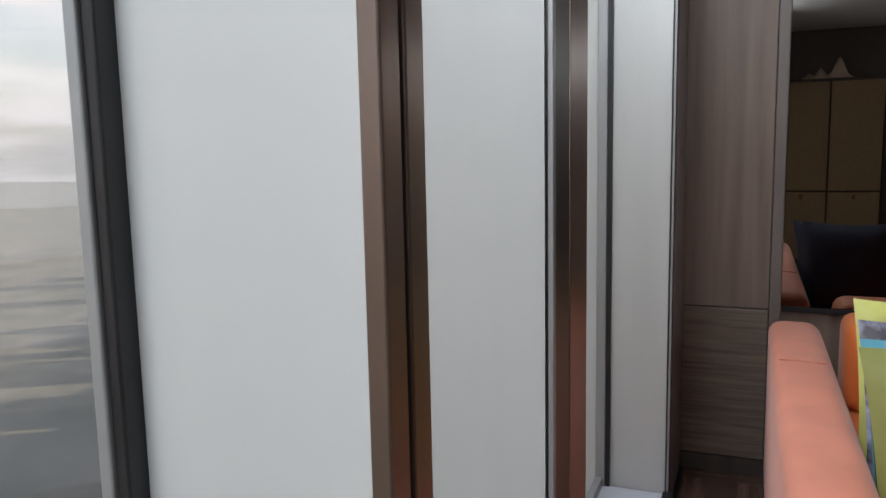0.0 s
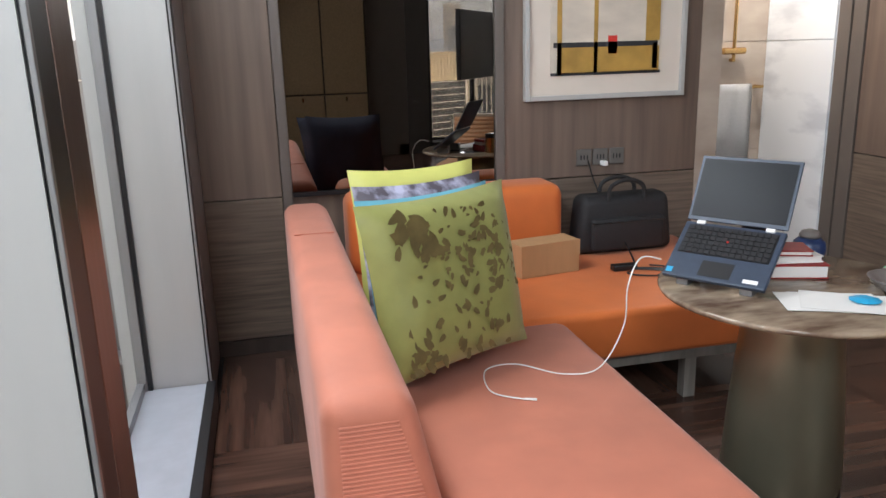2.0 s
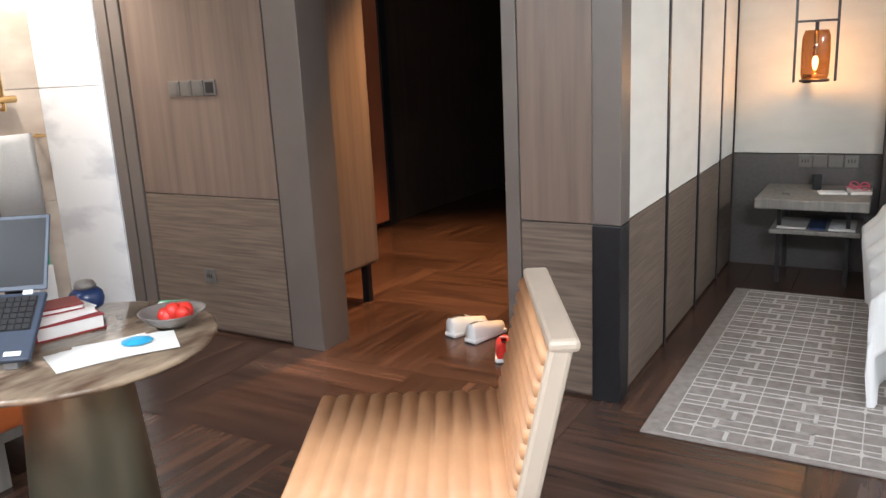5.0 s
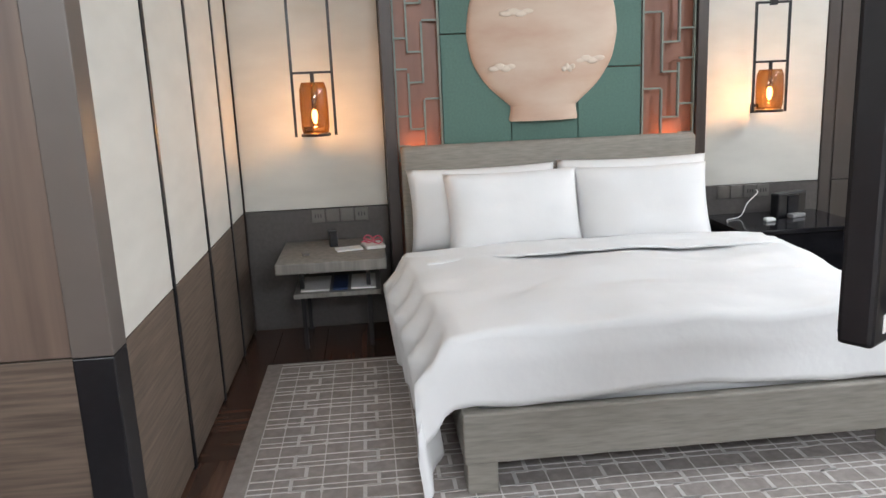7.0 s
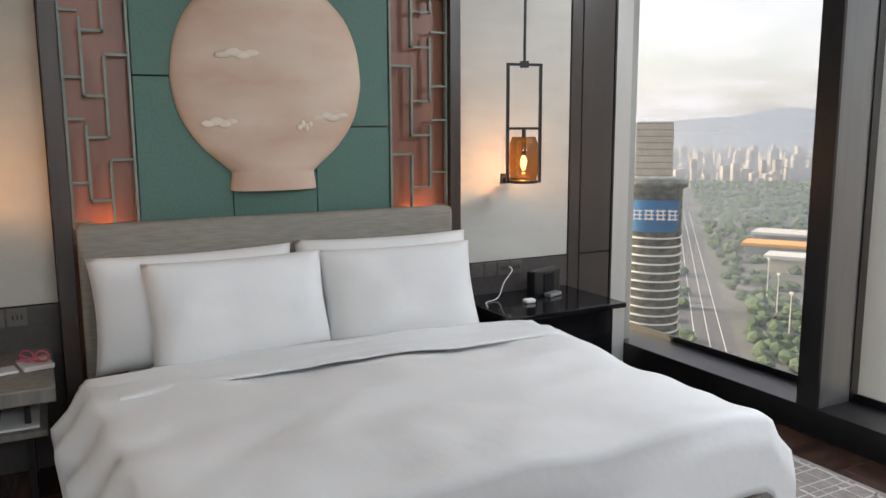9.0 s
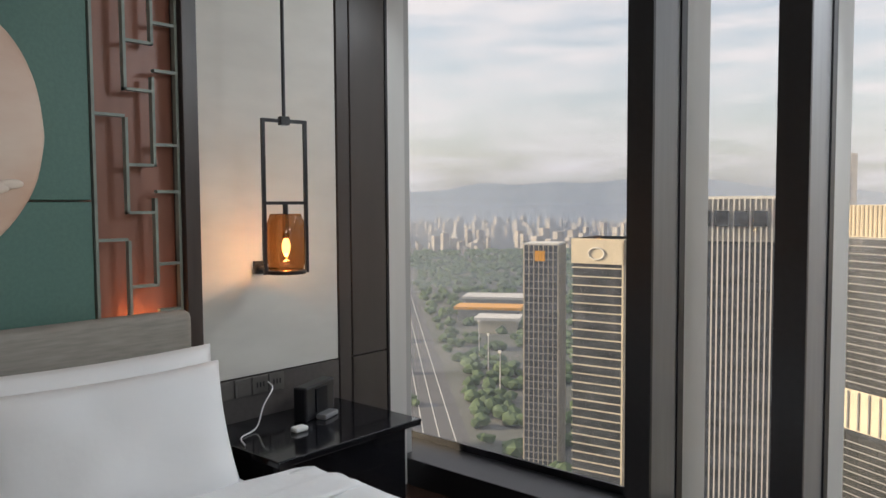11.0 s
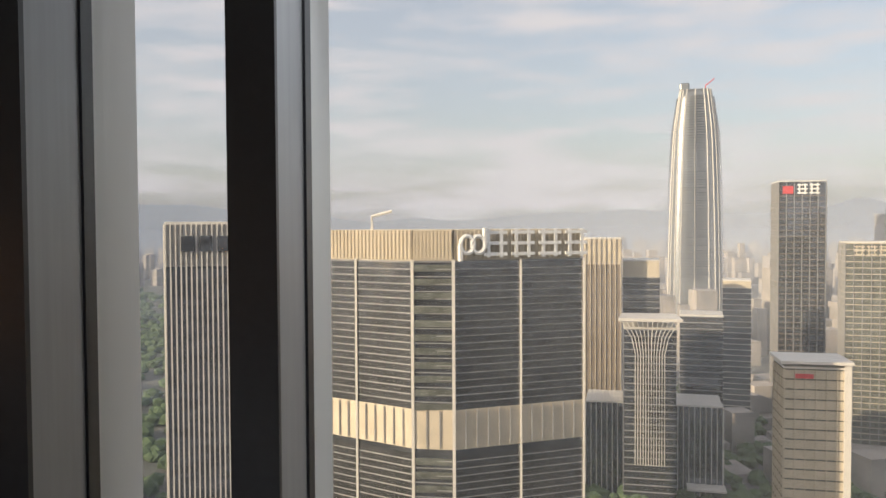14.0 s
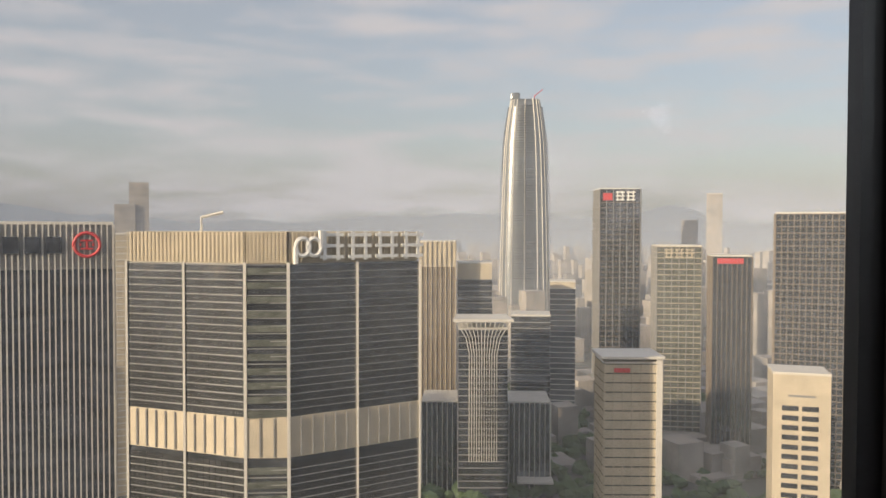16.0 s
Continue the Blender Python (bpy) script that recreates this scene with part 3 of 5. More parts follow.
for k in range(10):
    z = 0.468 + k * 0.0355
    y = -0.283 - (z - 0.42) * 0.23
    part("channel", tube([(-0.287, y, z), (0.287, y, z)], 0.022, 10), PEACH, ch, "", True)
bm = box(-0.305, 0.305, -0.432, -0.362, 0.803, 0.832, 0.01)
part("top_rail", bm, CREAMH, ch)
for sx in (-1, 1):
    part("leg", tube([(sx * 0.285, 0.245, 0.40), (sx * 0.29, 0.25, 0.2), (sx * 0.295, 0.262, 0)], 0.026, 4), CHAIRW, ch)
    part("leg", tube([(sx * 0.285, -0.27, 0.42), (sx * 0.29, -0.29, 0.2), (sx * 0.29, -0.345, 0)], 0.026, 4), CHAIRW, ch)


def cushion(name, label, material, w, h, d, m, seed):
    ob = thing(name, label, "cushion", m, group="cushions on the sofa")
    bm = pillow(w, h, d, 18, seed)
    bmesh.ops.delete(bm, geom=[f for f in bm.faces if f.calc_center_median().y > 0], context='FACES')
    part("front_cover", bm, material, ob, "", True)
    bm = pillow(w, h, d, 18, seed)
    bmesh.ops.delete(bm, geom=[f for f in bm.faces if f.calc_center_median().y < 0], context='FACES')
    part("back_cover", bm, CUSHD, ob, "dark fabric reverse", True)
    return ob


def leaning(x, y, z, turn, lean):
    return Matrix.Translation((x, y, z)) @ pose(0, 0, 0, 0, 0, turn) @ pose(0, 0, 0, -lean, 0, 0)


c1 = cushion("cushion", "green brocade cushion with brown leaf pattern", CUSHG, 0.62, 0.56, 0.15, leaning(3.64, 5.76, 0.782, 29, 12), 1)
random.seed(4)


def leaf_spray(parent, n, cx, cz, spread, size):
    bm = bmesh.new()
    for k in range(n):
        u, v = random.gauss(cx, spread), random.gauss(cz, spread)
        if abs(u) > 0.24 or abs(v) > 0.25:
            continue
        s, ang = size * random.uniform(0.5, 1.3), random.uniform(0, 6.28)
        k_ = max(0, (1 - (u / 0.28) ** 4) * (1 - (v / 0.29) ** 4)) ** 0.6
        y = -0.075 * k_ - 0.007
        out = [bm.verts.new((u + s * (0.5 * math.cos(q) * (1 + 0.25 * math.cos(3 * q))) * math.cos(ang) - s * 0.28 * math.sin(q) * math.sin(ang), y,
                             v + s * (0.5 * math.cos(q) * (1 + 0.25 * math.cos(3 * q))) * math.sin(ang) + s * 0.28 * math.sin(q) * math.cos(ang))) for q in [i * math.pi / 5 for i in range(10)]]
        bm.faces.new(out)
        mid = bm.verts.new((u, y + 0.004, v))
    tagged(part("leaf_pattern", bm, LEAFB, parent, "brown woven leaves"), kind="stuff")


leaf_spray(c1, 30, -0.17, 0.17, 0.04, 0.06)
leaf_spray(c1, 70, 0.08, 0.15, 0.09, 0.028)
leaf_spray(c1, 50, 0.19, 0.02, 0.04, 0.036)
leaf_spray(c1, 36, -0.03, 0.02, 0.07, 0.030)
leaf_spray(c1, 50, 0.02, -0.17, 0.10, 0.034)
leaf_spray(c1, 24, -0.2, -0.2, 0.04, 0.04)
cushion("cushion", "plain turquoise satin cushion on the sofa", CUSHB, 0.53, 0.56, 0.13, leaning(3.625, 5.87, 0.768, 24, 11), 2)
cushion("cushion", "mauve printed cushion with navy back", CUSHP, 0.50, 0.58, 0.13, leaning(3.625, 5.985, 0.778, 18, 10), 3)
cushion("cushion", "lime yellow satin cushion with dark reverse", CUSHY, 0.48, 0.60, 0.12, leaning(3.62, 6.105, 0.80, 12, 9), 5)

art = thing("framed_picture", "framed abstract picture with cream mount", "picture")
part("mount", box(4.44, 5.305, 7.288, 7.305, 1.228, 2.12, 0.003), ARTMAT, art)
for b_ in ((4.425, 4.45, 1.213, 2.135), (5.295, 5.32, 1.213, 2.135), (4.45, 5.295, 1.213, 1.238), (4.45, 5.295, 2.11, 2.135)):
    part("frame", box(b_[0], b_[1], 7.268, 7.309, b_[2], b_[3], 0.003), PALE, art)
part("print", box(4.565, 5.18, 7.284, 7.288, 1.335, 2.0), ART2, art)
for b_, mm in (((4.60, 5.17, 1.345, 1.475), ART1), ((4.565, 5.18, 1.335, 1.35), ART3), ((4.58, 5.16, 1.475, 1.50), ART3), ((4.60, 4.625, 1.34, 1.98), ART1), ((4.80, 4.822, 1.35, 1.97), ART1),
               ((5.09, 5.17, 1.50, 1.72), ART1), ((4.88, 4.93, 1.44, 1.53), REDM), ((5.13, 5.16, 1.36, 1.49), ART3)):
    part("brushwork", box(b_[0], b_[1], 7.2815, 7.2838, b_[2], b_[3]), mm, art)


def plates(name, label, n, m, double=()):
    ob = thing(name, label, "switch" if "switch" in name else "socket", m)
    for i in range(n):
        x = (i - (n - 1) / 2) * 0.094
        pl = part("plate", box(x - 0.043, x + 0.043, -0.010, 0, -0.043, 0.043, 0.003), PLATE, ob)
        if i in double:
            for dx in (-0.018, 0.0, 0.018):
                part("slot", box(x + dx - 0.003, x + dx + 0.003, -0.0115, -0.01, -0.012, 0.012), BLACK, pl)
        else:
            part("key", box(x - 0.03, x + 0.03, -0.0125, -0.01, -0.03, 0.03, 0.001), PLATE if i < n - 1 else BLACK, pl)
    return ob


plates("wall_switch_bank", "row of four metal wall switch plates", 4, pose(6.482, 6.815, 1.438, 0, 0, -90))
plates("socket_bank", "three wall sockets with a charger plugged in", 3, pose(4.86, 7.31, 0.905), (0, 1, 2))
plates("socket_bank", "single dark wall socket low down", 1, pose(6.482, 6.85, 0.352, 0, 0, -90), (0,))
plates("socket_bank", "row of four bedside sockets and switches", 4, pose(9.15, 3.775, 0.752, 0, 0, -90), (0, 3))
plates("socket_bank", "row of four bedside sockets and switches", 4, pose(9.15, 1.03, 0.755, 0, 0, -90), (2, 3))

# laptop standing open on a small riser, leaning back
lap = thing("laptop", "open dark laptop propped up on the table", "laptop", pose(4.42, 5.51, 0.742, 0, 0, -54))
base = pose(0, 0, 0.04, 38, 0, 0)
lid = pose(0, 0.163, 0.176, 62, 0, 0)


def placed(bm, m):
    bmesh.ops.transform(bm, matrix=m, verts=bm.verts)
    return bm


part("base", placed(box(-0.16, 0.16, -0.02, 0.205, -0.008, 0.008, 0.004), base), LAPT, lap)
part("lid", placed(box(-0.16, 0.16, 0.0, 0.225, -0.004, 0.004, 0.003), lid), LAPT, lap)
part("screen", placed(box(-0.15, 0.15, 0.014, 0.214, 0.0042, 0.0055), lid), SCREEN, lap, "switched-off glossy screen")
kb = part("keyboard", placed(box(-0.143, 0.143, 0.075, 0.192, 0.008, 0.0092), base), BLACK, lap)
for r in range(6):
    for k in range(14):
        part("key", placed(box(-0.139 + k * 0.02, -0.139 + k * 0.02 + 0.017, 0.078 + r * 0.019, 0.078 + r * 0.019 + 0.016, 0.0093, 0.0115), base), KEYM, kb)
part("pointing_nub", placed(lathe([(0.004, 0.0116), (0.0035, 0.014)], 10, 0, 0.135), base), REDM, lap)
part("touchpad", placed(box(-0.05, 0.05, -0.005, 0.055, 0.008, 0.0088), base), KEYM, lap)
part("sticker", placed(box(0.09, 0.135, -0.006, 0.008, 0.0082, 0.0088), base), WHITEP, lap, "small silver sticker")
part("sticker", placed(box(-0.152, -0.132, -0.008, 0.012, 0.0082, 0.0088), base), BLUEM, lap, "small blue sticker")
for x in (-0.11, 0.11):
    part("hinge", placed(box(x - 0.014, x + 0.014, 0.197, 0.212, 0.004, 0.012, 0.002), base), WHITEP, lap)
for x in (-0.1, 0.1):
    part("stand_foot", box(x - 0.02, x + 0.02, 0.0, 0.09, 0, 0.05, 0.004), GREYMET, lap)

cab_ = thing("charging_cable", "white charging cable lying over the sofa seat", "cable")
part("cord", tube(smooth_path([(4.29, 5.60, 0.83), (4.22, 5.60, 0.84), (4.17, 5.58, 0.76), (4.17, 5.60, 0.62), (4.10, 5.62, 0.480), (3.99, 5.66, 0.455), (3.87, 5.78, 0.455), (3.76, 5.76, 0.455), (3.73, 5.60, 0.455), (3.81, 5.52, 0.455)]), 0.0024), WHITEP, cab_, "", True)
part("plug", tube([(3.81, 5.52, 0.456), (3.845, 5.505, 0.456)], 0.004), WHITEP, cab_)
chg = thing("charger", "white plug charger in wall socket", "charger")
part("body", box(4.855, 4.885, 7.255, 7.298, 0.86, 0.885, 0.004), WHITEP, chg)
part("cord", tube(smooth_path([(4.78, 7.28, 0.89), (4.80, 7.2, 0.75), (4.86, 7.05, 0.55), (4.80, 6.75, 0.457), (4.70, 6.62, 0.457), (4.83, 6.55, 0.457), (4.92, 6.66, 0.457), (4.86, 6.72, 0.457)]), 0.004), BLACK, chg)
part("brick", box(4.66, 4.78, 6.68, 6.73, 0.45, 0.478, 0.006), BLACK, chg)
for k in range(3):
    part("cord", tube(smooth_path([(4.72 + 0.03 * k, 6.70, 0.457), (4.86 + .03 * k, 6.62, 0.458), (4.93, 6.5 - .03 * k, 0.458), (4.82, 6.48 + 0.04 * k, 0.458), (4.94, 6.40 - .02 * k, 0.458)]), 0.0035, 6), BLACK, chg)

bx_ = thing("cardboard_box", "small brown cardboard box on the daybed", "box", pose(4.35, 6.80, 0.45, 0, 0, 10))
part("body", box(-0.155, 0.155, -0.07, 0.07, 0, 0.155, 0.003), CARD, bx_)
part("flap", box(-0.157, 0.157, -0.0725, -0.0705, 0.08, 0.155), CARD, bx_)
bag = thing("laptop_bag", "black nylon laptop bag on the daybed", "bag", pose(4.87, 7.06, 0.45))
bm = box(-0.27, 0.27, -0.07, 0.09, 0, 0.30, 0.045, 4)
for v in bm.verts:
    v.co.x *= 1 - 0.12 * v.co.z / 0.3
part("body", bm, BAGM, bag, "", True)
part("pocket", box(-0.20, 0.20, -0.10, -0.065, 0.02, 0.19, 0.02, 3), BAGM, bag, "", True)
for y in (-0.06, 0.05):
    part("handle", tube(smooth_path([(-0.10, y, 0.27), (-0.085, y, 0.345), (0, y, 0.375), (0.085, y, 0.345), (0.10, y, 0.27)]), 0.011), BAGM, bag)
part("zip", tube([(-0.2, -0.102, 0.17), (0.2, -0.102, 0.17)], 0.004), BLACK, bag)

# things on the table
T0 = 0.743


def book(label, material, x, y, z, w, d, h, turn):
    ob = thing("book", label, "book", pose(x, y, z, 0, 0, turn), group="books on the table")
    part("cover", box(-w / 2, w / 2, -d / 2, d / 2, 0, 0.004, 0.001), material, ob)
    part("cover", box(-w / 2, w / 2, -d / 2, d / 2, h - 0.004, h, 0.001), material, ob)
    part("spine", box(-w / 2, -w / 2 + 0.004, -d / 2, d / 2, 0.004, h - 0.004), material, ob)
    part("pages", box(-w / 2 + 0.004, w / 2 - 0.005, -d / 2 + 0.004, d / 2 - 0.004, 0.004, h - 0.004), PAPER, ob)


book("dark red hardback book on table", REDBK, 4.755, 5.60, T0, 0.20, 0.15, 0.045, -18)
book("cream paperback book on the table", PAPER, 4.75, 5.61, T0 + 0.046, 0.18, 0.13, 0.022, -10)
book("cream and red paperback book", REDBK, 4.735, 5.615, T0 + 0.069, 0.16, 0.12, 0.018, -22)
jar = thing("ginger_jar", "small navy glazed jar with cream lid", "jar", pose(4.93, 5.73, T0))
part("body", lathe([(0.03, 0), (0.05, 0.012), (0.056, 0.035), (0.052, 0.06), (0.036, 0.075)], 24), NAVY, jar, "", True)
part("lid", lathe([(0.034, 0.075), (0.036, 0.085), (0.028, 0.098), (0.01, 0.104)], 20), CERAM, jar, "", True)
bot = thing("bottle", "tall pale carton with dark green cap", "bottle", pose(4.83, 5.80, T0))
part("body", box(-0.03, 0.03, -0.03, 0.03, 0, 0.17, 0.006), PAPER, bot)
part("cap", box(-0.026, 0.026, -0.026, 0.026, 0.17, 0.225, 0.006), GREENB, bot, "dark green cap")
tin = thing("tea_tin", "small brown and gold tea tin", "tin", pose(4.72, 5.75, T0))
part("body", lathe([(0.036, 0), (0.038, 0.004), (0.038, 0.11), (0.034, 0.116)], 24), BRASS, tin)
part("lid", lathe([(0.039, 0.11), (0.039, 0.135), (0.034, 0.14)], 24), BLACK, tin)
for k, (x, y, a) in enumerate(((4.70, 5.285, -28), (4.67, 5.30, -22), (4.72, 5.27, -35))):
    sh = thing("paper_sheet", "loose white paper sheet on the table", "paper", pose(x, y, T0 + 0.0008 + 0.0016 * k, 0, 0, a), group="papers on the table")
    part("sheet", box(-0.14, 0.14, -0.085, 0.085, 0, 0.0008), PAPER, sh)
bl_ = thing("blue_wrapper", "small bright blue plastic wrapper on papers", "wrapper", pose(4.76, 5.27, T0 + 0.006))
part("film", lathe([(0.035, 0), (0.045, 0.004), (0.02, 0.012)], 9), BLUEM, bl_)
bowl = thing("bowl", "grey stoneware bowl of red fruit", "bowl", pose(4.92, 5.30, T0))
part("body", lathe([(0.035, 0), (0.045, 0.004), (0.075, 0.022), (0.098, 0.048), (0.101, 0.052), (0.096, 0.05), (0.07, 0.028), (0.03, 0.012)], 36), CERAM, bowl, "", True)
for k in range(9):
    fr = thing("fruit_piece", "red fruit piece in the bowl", "fruit", pose(4.92 + 0.04 * math.cos(k * 2.4) * (k % 3) / 2, 5.30 + 0.04 * math.sin(k * 2.4) * (k % 3) / 2, T0 + 0.035 + 0.004 * (k % 4), 20 * k, 15 * k, 40 * k), group="fruit in the bowl")
    bm = bmesh.new()
    bmesh.ops.create_icosphere(bm, subdivisions=2, radius=0.024)
    for v in bm.verts:
        v.co.x *= 1.3
        v.co *= 1 + 0.1 * noise.noise(v.co * 60 + Vector((k, 0, 0)))
    part("flesh", bm, REDM, fr, "", True)
gp = thing("plastic_tray", "green and white plastic packet on table", "packet", pose(5.0, 5.42, T0, 0, 0, 30))
part("body", box(-0.07, 0.07, -0.05, 0.05, 0, 0.025, 0.008), PAPER, gp)
part("edge", box(0.05, 0.072, -0.052, 0.052, 0.0, 0.027, 0.008), GREENB, gp, "green edge")


def shoe(label, material, sole, m):
    ob = thing("shoe", label, "shoe", m, group="shoes by the wall")
    bm = bmesh.new()
    secs = []
    for k in range(13):
        u = k / 12
        w = 0.034 + 0.014 * math.sin(u * 2.6) - 0.02 * max(0, u - 0.85) * 5
        hh = 0.088 - 0.05 * max(0, (u - 0.25) / 0.75) ** 0.8 if u > 0.25 else 0.088
        secs.append([bm.verts.new((w * math.cos(a), -0.13 + 0.265 * u, 0.025 + hh * math.sin(a) ** 0.7)) for a in [math.pi * i / 10 for i in range(11)]])
    for a, b in zip(secs, secs[1:]):
        for i in range(10):
            if 4 <= i <= 5 and a[5].co.y < -0.03:
                continue
            bm.faces.new((a[i], b[i], b[i + 1], a[i + 1]))
    bm.faces.new(secs[0])
    bm.faces.new(secs[-1][::-1])
    part("upper", bm, material, ob, "", True)
    part("sole", box(-0.047, 0.047, -0.135, 0.138, 0, 0.028, 0.012, 3), sole, ob)
    for k in range(4):
        part("lace", tube([(-0.022, 0.0 + k * 0.022, 0.098 - k * 0.011), (0.022, 0.0 + k * 0.022, 0.098 - k * 0.011)], 0.003, 6), sole, ob)


shoe("white canvas sneaker on the floor", WHITEP, WHITEP, pose(7.06, 5.45, 0, 0, 0, -110))
shoe("white canvas sneaker on the floor", WHITEP, WHITEP, pose(7.02, 5.31, 0, 0, 0, -105))
shoe("red and white running shoe", REDM, WHITEP, pose(6.82, 5.10, 0, 0, 0, -65))
shoe("red and white running shoe", REDM, WHITEP, pose(6.95, 5.06, 0, 0, 0, -70))

# shower rail and towel
rail = thing("towel_rail", "brass towel rail on the marble wall", "rail")
part("bar", tube([(6.0, 8.17, 1.18), (6.44, 8.17, 1.18)], 0.009), BRASS, rail)
for x in (6.02, 6.42):
    part("bracket", tube([(x, 8.17, 1.18), (x, 8.239, 1.18)], 0.012), BRASS, rail)
tw = thing("towel", "white towel hanging over the brass rail", "towel")
bm = bmesh.new()
rows_ = [[bm.verts.new((6.05 + 0.29 * i / 8, y + 0.006 * math.sin(i * 1.4), z)) for i in range(9)] for y, z in ((8.150, 0.62), (8.148, 0.9), (8.148, 1.15), (8.155, 1.198), (8.172, 1.204), (8.188, 1.19), (8.192, 0.75))]
for a, b in zip(rows_, rows_[1:]):
    for i in range(8):
        bm.faces.new((a[i], a[i + 1], b[i + 1], b[i]))
bmesh.ops.solidify(bm, geom=bm.faces[:], thickness=0.012)
part("cloth", bm, TOWEL, tw, "", True)
sh_ = thing("shower_riser", "brass shower riser pipe on marble wall", "shower")
part("pipe", tube([(6.22, 8.2, 1.35), (6.22, 8.2, 2.4)], 0.012), BRASS, sh_)
part("mixer", tube([(6.14, 8.2, 1.42), (6.30, 8.2, 1.42)], 0.022), BRASS, sh_)
for z in (1.36, 2.3):
    part("bracket", tube([(6.22, 8.2, z), (6.22, 8.239, z)], 0.012), BRASS, sh_)

# tall cabinet behind the camera, seen in the mirror
tc_ = thing("bar_cabinet", "tall dark cabinet with woven tan doors", "cabinet")
part("body", box(3.35, 4.55, 0.02, 0.62, 0, 2.30, 0.006), WOODDARK, tc_)
TAND = mat("tan_woven_panel", (0.2, 0.13, 0.065), 0.6, vary=0.15, scale=(60, 60, 60))
for a, b in ((3.38, 3.94), (3.96, 4.52)):
    d_ = part("door", box(a, b, 0.622, 0.645, 0.95, 2.26, 0.003), TAND, tc_)
    part("door", box(a, b, 0.622, 0.645, 0.1, 0.93, 0.003), TAND, tc_)
    part("handle", box((a + b) / 2 - 0.01, (a + b) / 2 + 0.01, 0.646, 0.66, 0.85, 0.9), BRASS, d_)
scu = thing("mountain_sculpture", "small pale wooden mountain-shaped ornament", "ornament", pose(3.95, 0.42, 2.30))
bm = bmesh.new()
ov = []
for i in range(25):
    u = i / 24
    hgt = 0.02 + 0.24 * math.exp(-((u - 0.66) / 0.12) ** 2) + 0.12 * math.exp(-((u - 0.33) / 0.09) ** 2) + 0.06 * math.exp(-((u - 0.12) / 0.07) ** 2)
    hgt *= min(1, 8 * (1 - u) + 0.1)
    ov.append([bm.verts.new(((u - 0.5) * 0.62, s * 0.09 * q, h_)) for s, q, h_ in ((-1, 1, 0), (-1, 0.6, hgt * 0.6), (0, 0, hgt), (1, 0.6, hgt * 0.6), (1, 1, 0))])
for a, b in zip(ov, ov[1:]):
    for i in range(4):
        bm.faces.new((a[i], b[i], b[i + 1], a[i + 1]))
part("body", bm, VASE, scu, "", True)

# television on a floor pole between lounge and bed
tv = thing("television", "large black flat television on a pole stand", "television", pose(5.235, 2.82, 0, 0, 0, 34))
part("panel", box(-0.02, 0.035, -1.25, 0.0, 1.145, 1.90, 0.008), BLACK, tv)
part("back_cover", box(-0.06, -0.02, -1.10, -0.10, 1.17, 1.69, 0.015), BLACK, tv)
part("screen", box(0.0352, 0.037, -1.24, -0.01, 1.16, 1.89), SCREEN, tv)
part("label_sticker", box(-0.022, -0.0205, -0.085, -0.035, 1.165, 1.195), PAPER, tv, "pale printed sticker")
part("pole", lathe([(0.03, 0.0), (0.03, 1.4)], 20, -0.05, -0.62), BLACK, tv)
part("base_plate", lathe([(0.25, 0), (0.25, 0.012), (0.22, 0.02)], 40, -0.05, -0.62), BLACK, tv)

# ---- bedroom ----
rug = thing("rug", "grey wool rug with pale geometric lines", "rug")
part("wool_base", box(6.25, 8.45, 0.3, 4.22, 0, 0.011, 0.004), RUGB, rug)
bm = bmesh.new()


def rline(x0, x1, y0, y1):
    add_box(bm, min(x0, x1), max(x0, x1), min(y0, y1), max(y0, y1), 0.0115, 0.0135)


g, t_ = 0.1, 0.0035
nx, ny = int((8.42 - 6.28) / g), int((4.19 - 0.33) / g)
for i in range(nx + 1):
    # fine lines across, in close pairs every other row
    x = 6.28 + i * g
    rline(x - t_, x + t_, 0.33, 0.33 + ny * g)
    if i % 2:
        rline(x + g * 0.4 - t_ * .7, x + g * 0.4 + t_ * .7, 0.33, 0.33 + ny * g)
for j in range(ny + 1):
    y = 0.33 + j * g
    if j % 3:
        rline(6.28, 6.28 + nx * g, y - t_ * .7, y + t_ * .7)
        continue
    # bold stepped line along the rug
    for i in range(nx):
        x = 6.28 + i * g
        d1 = 0.028 if (i + j // 3) % 2 else -0.028
        yy = min(max(y + d1, 0.34), 4.18)
        rline(x, x + g, yy - 0.008, yy + 0.008)
        rline(x - 0.008, x + 0.008, max(y - 0.034, 0.335), min(y + 0.034, 4.185))
# four-pointed stars between the stepped lines
for i in range(1, nx, 2):
    for j in range(ny):
        if (j % 3 == 1 and i % 4 == 1) or (j % 3 == 2 and i % 4 == 3):
            cx_, cy_ = 6.28 + i * g, 0.33 + j * g
            pts_ = [bm.verts.new((cx_ + rr * math.cos(q * math.pi / 4), cy_ + rr * math.sin(q * math.pi / 4), 0.0142)) for q, rr in enumerate((0.042, 0.011) * 4)]
            bm.faces.new(pts_)
tagged(part("line_pattern", bm, RUGL, rug, "pale grey woven lines"), kind="stuff")

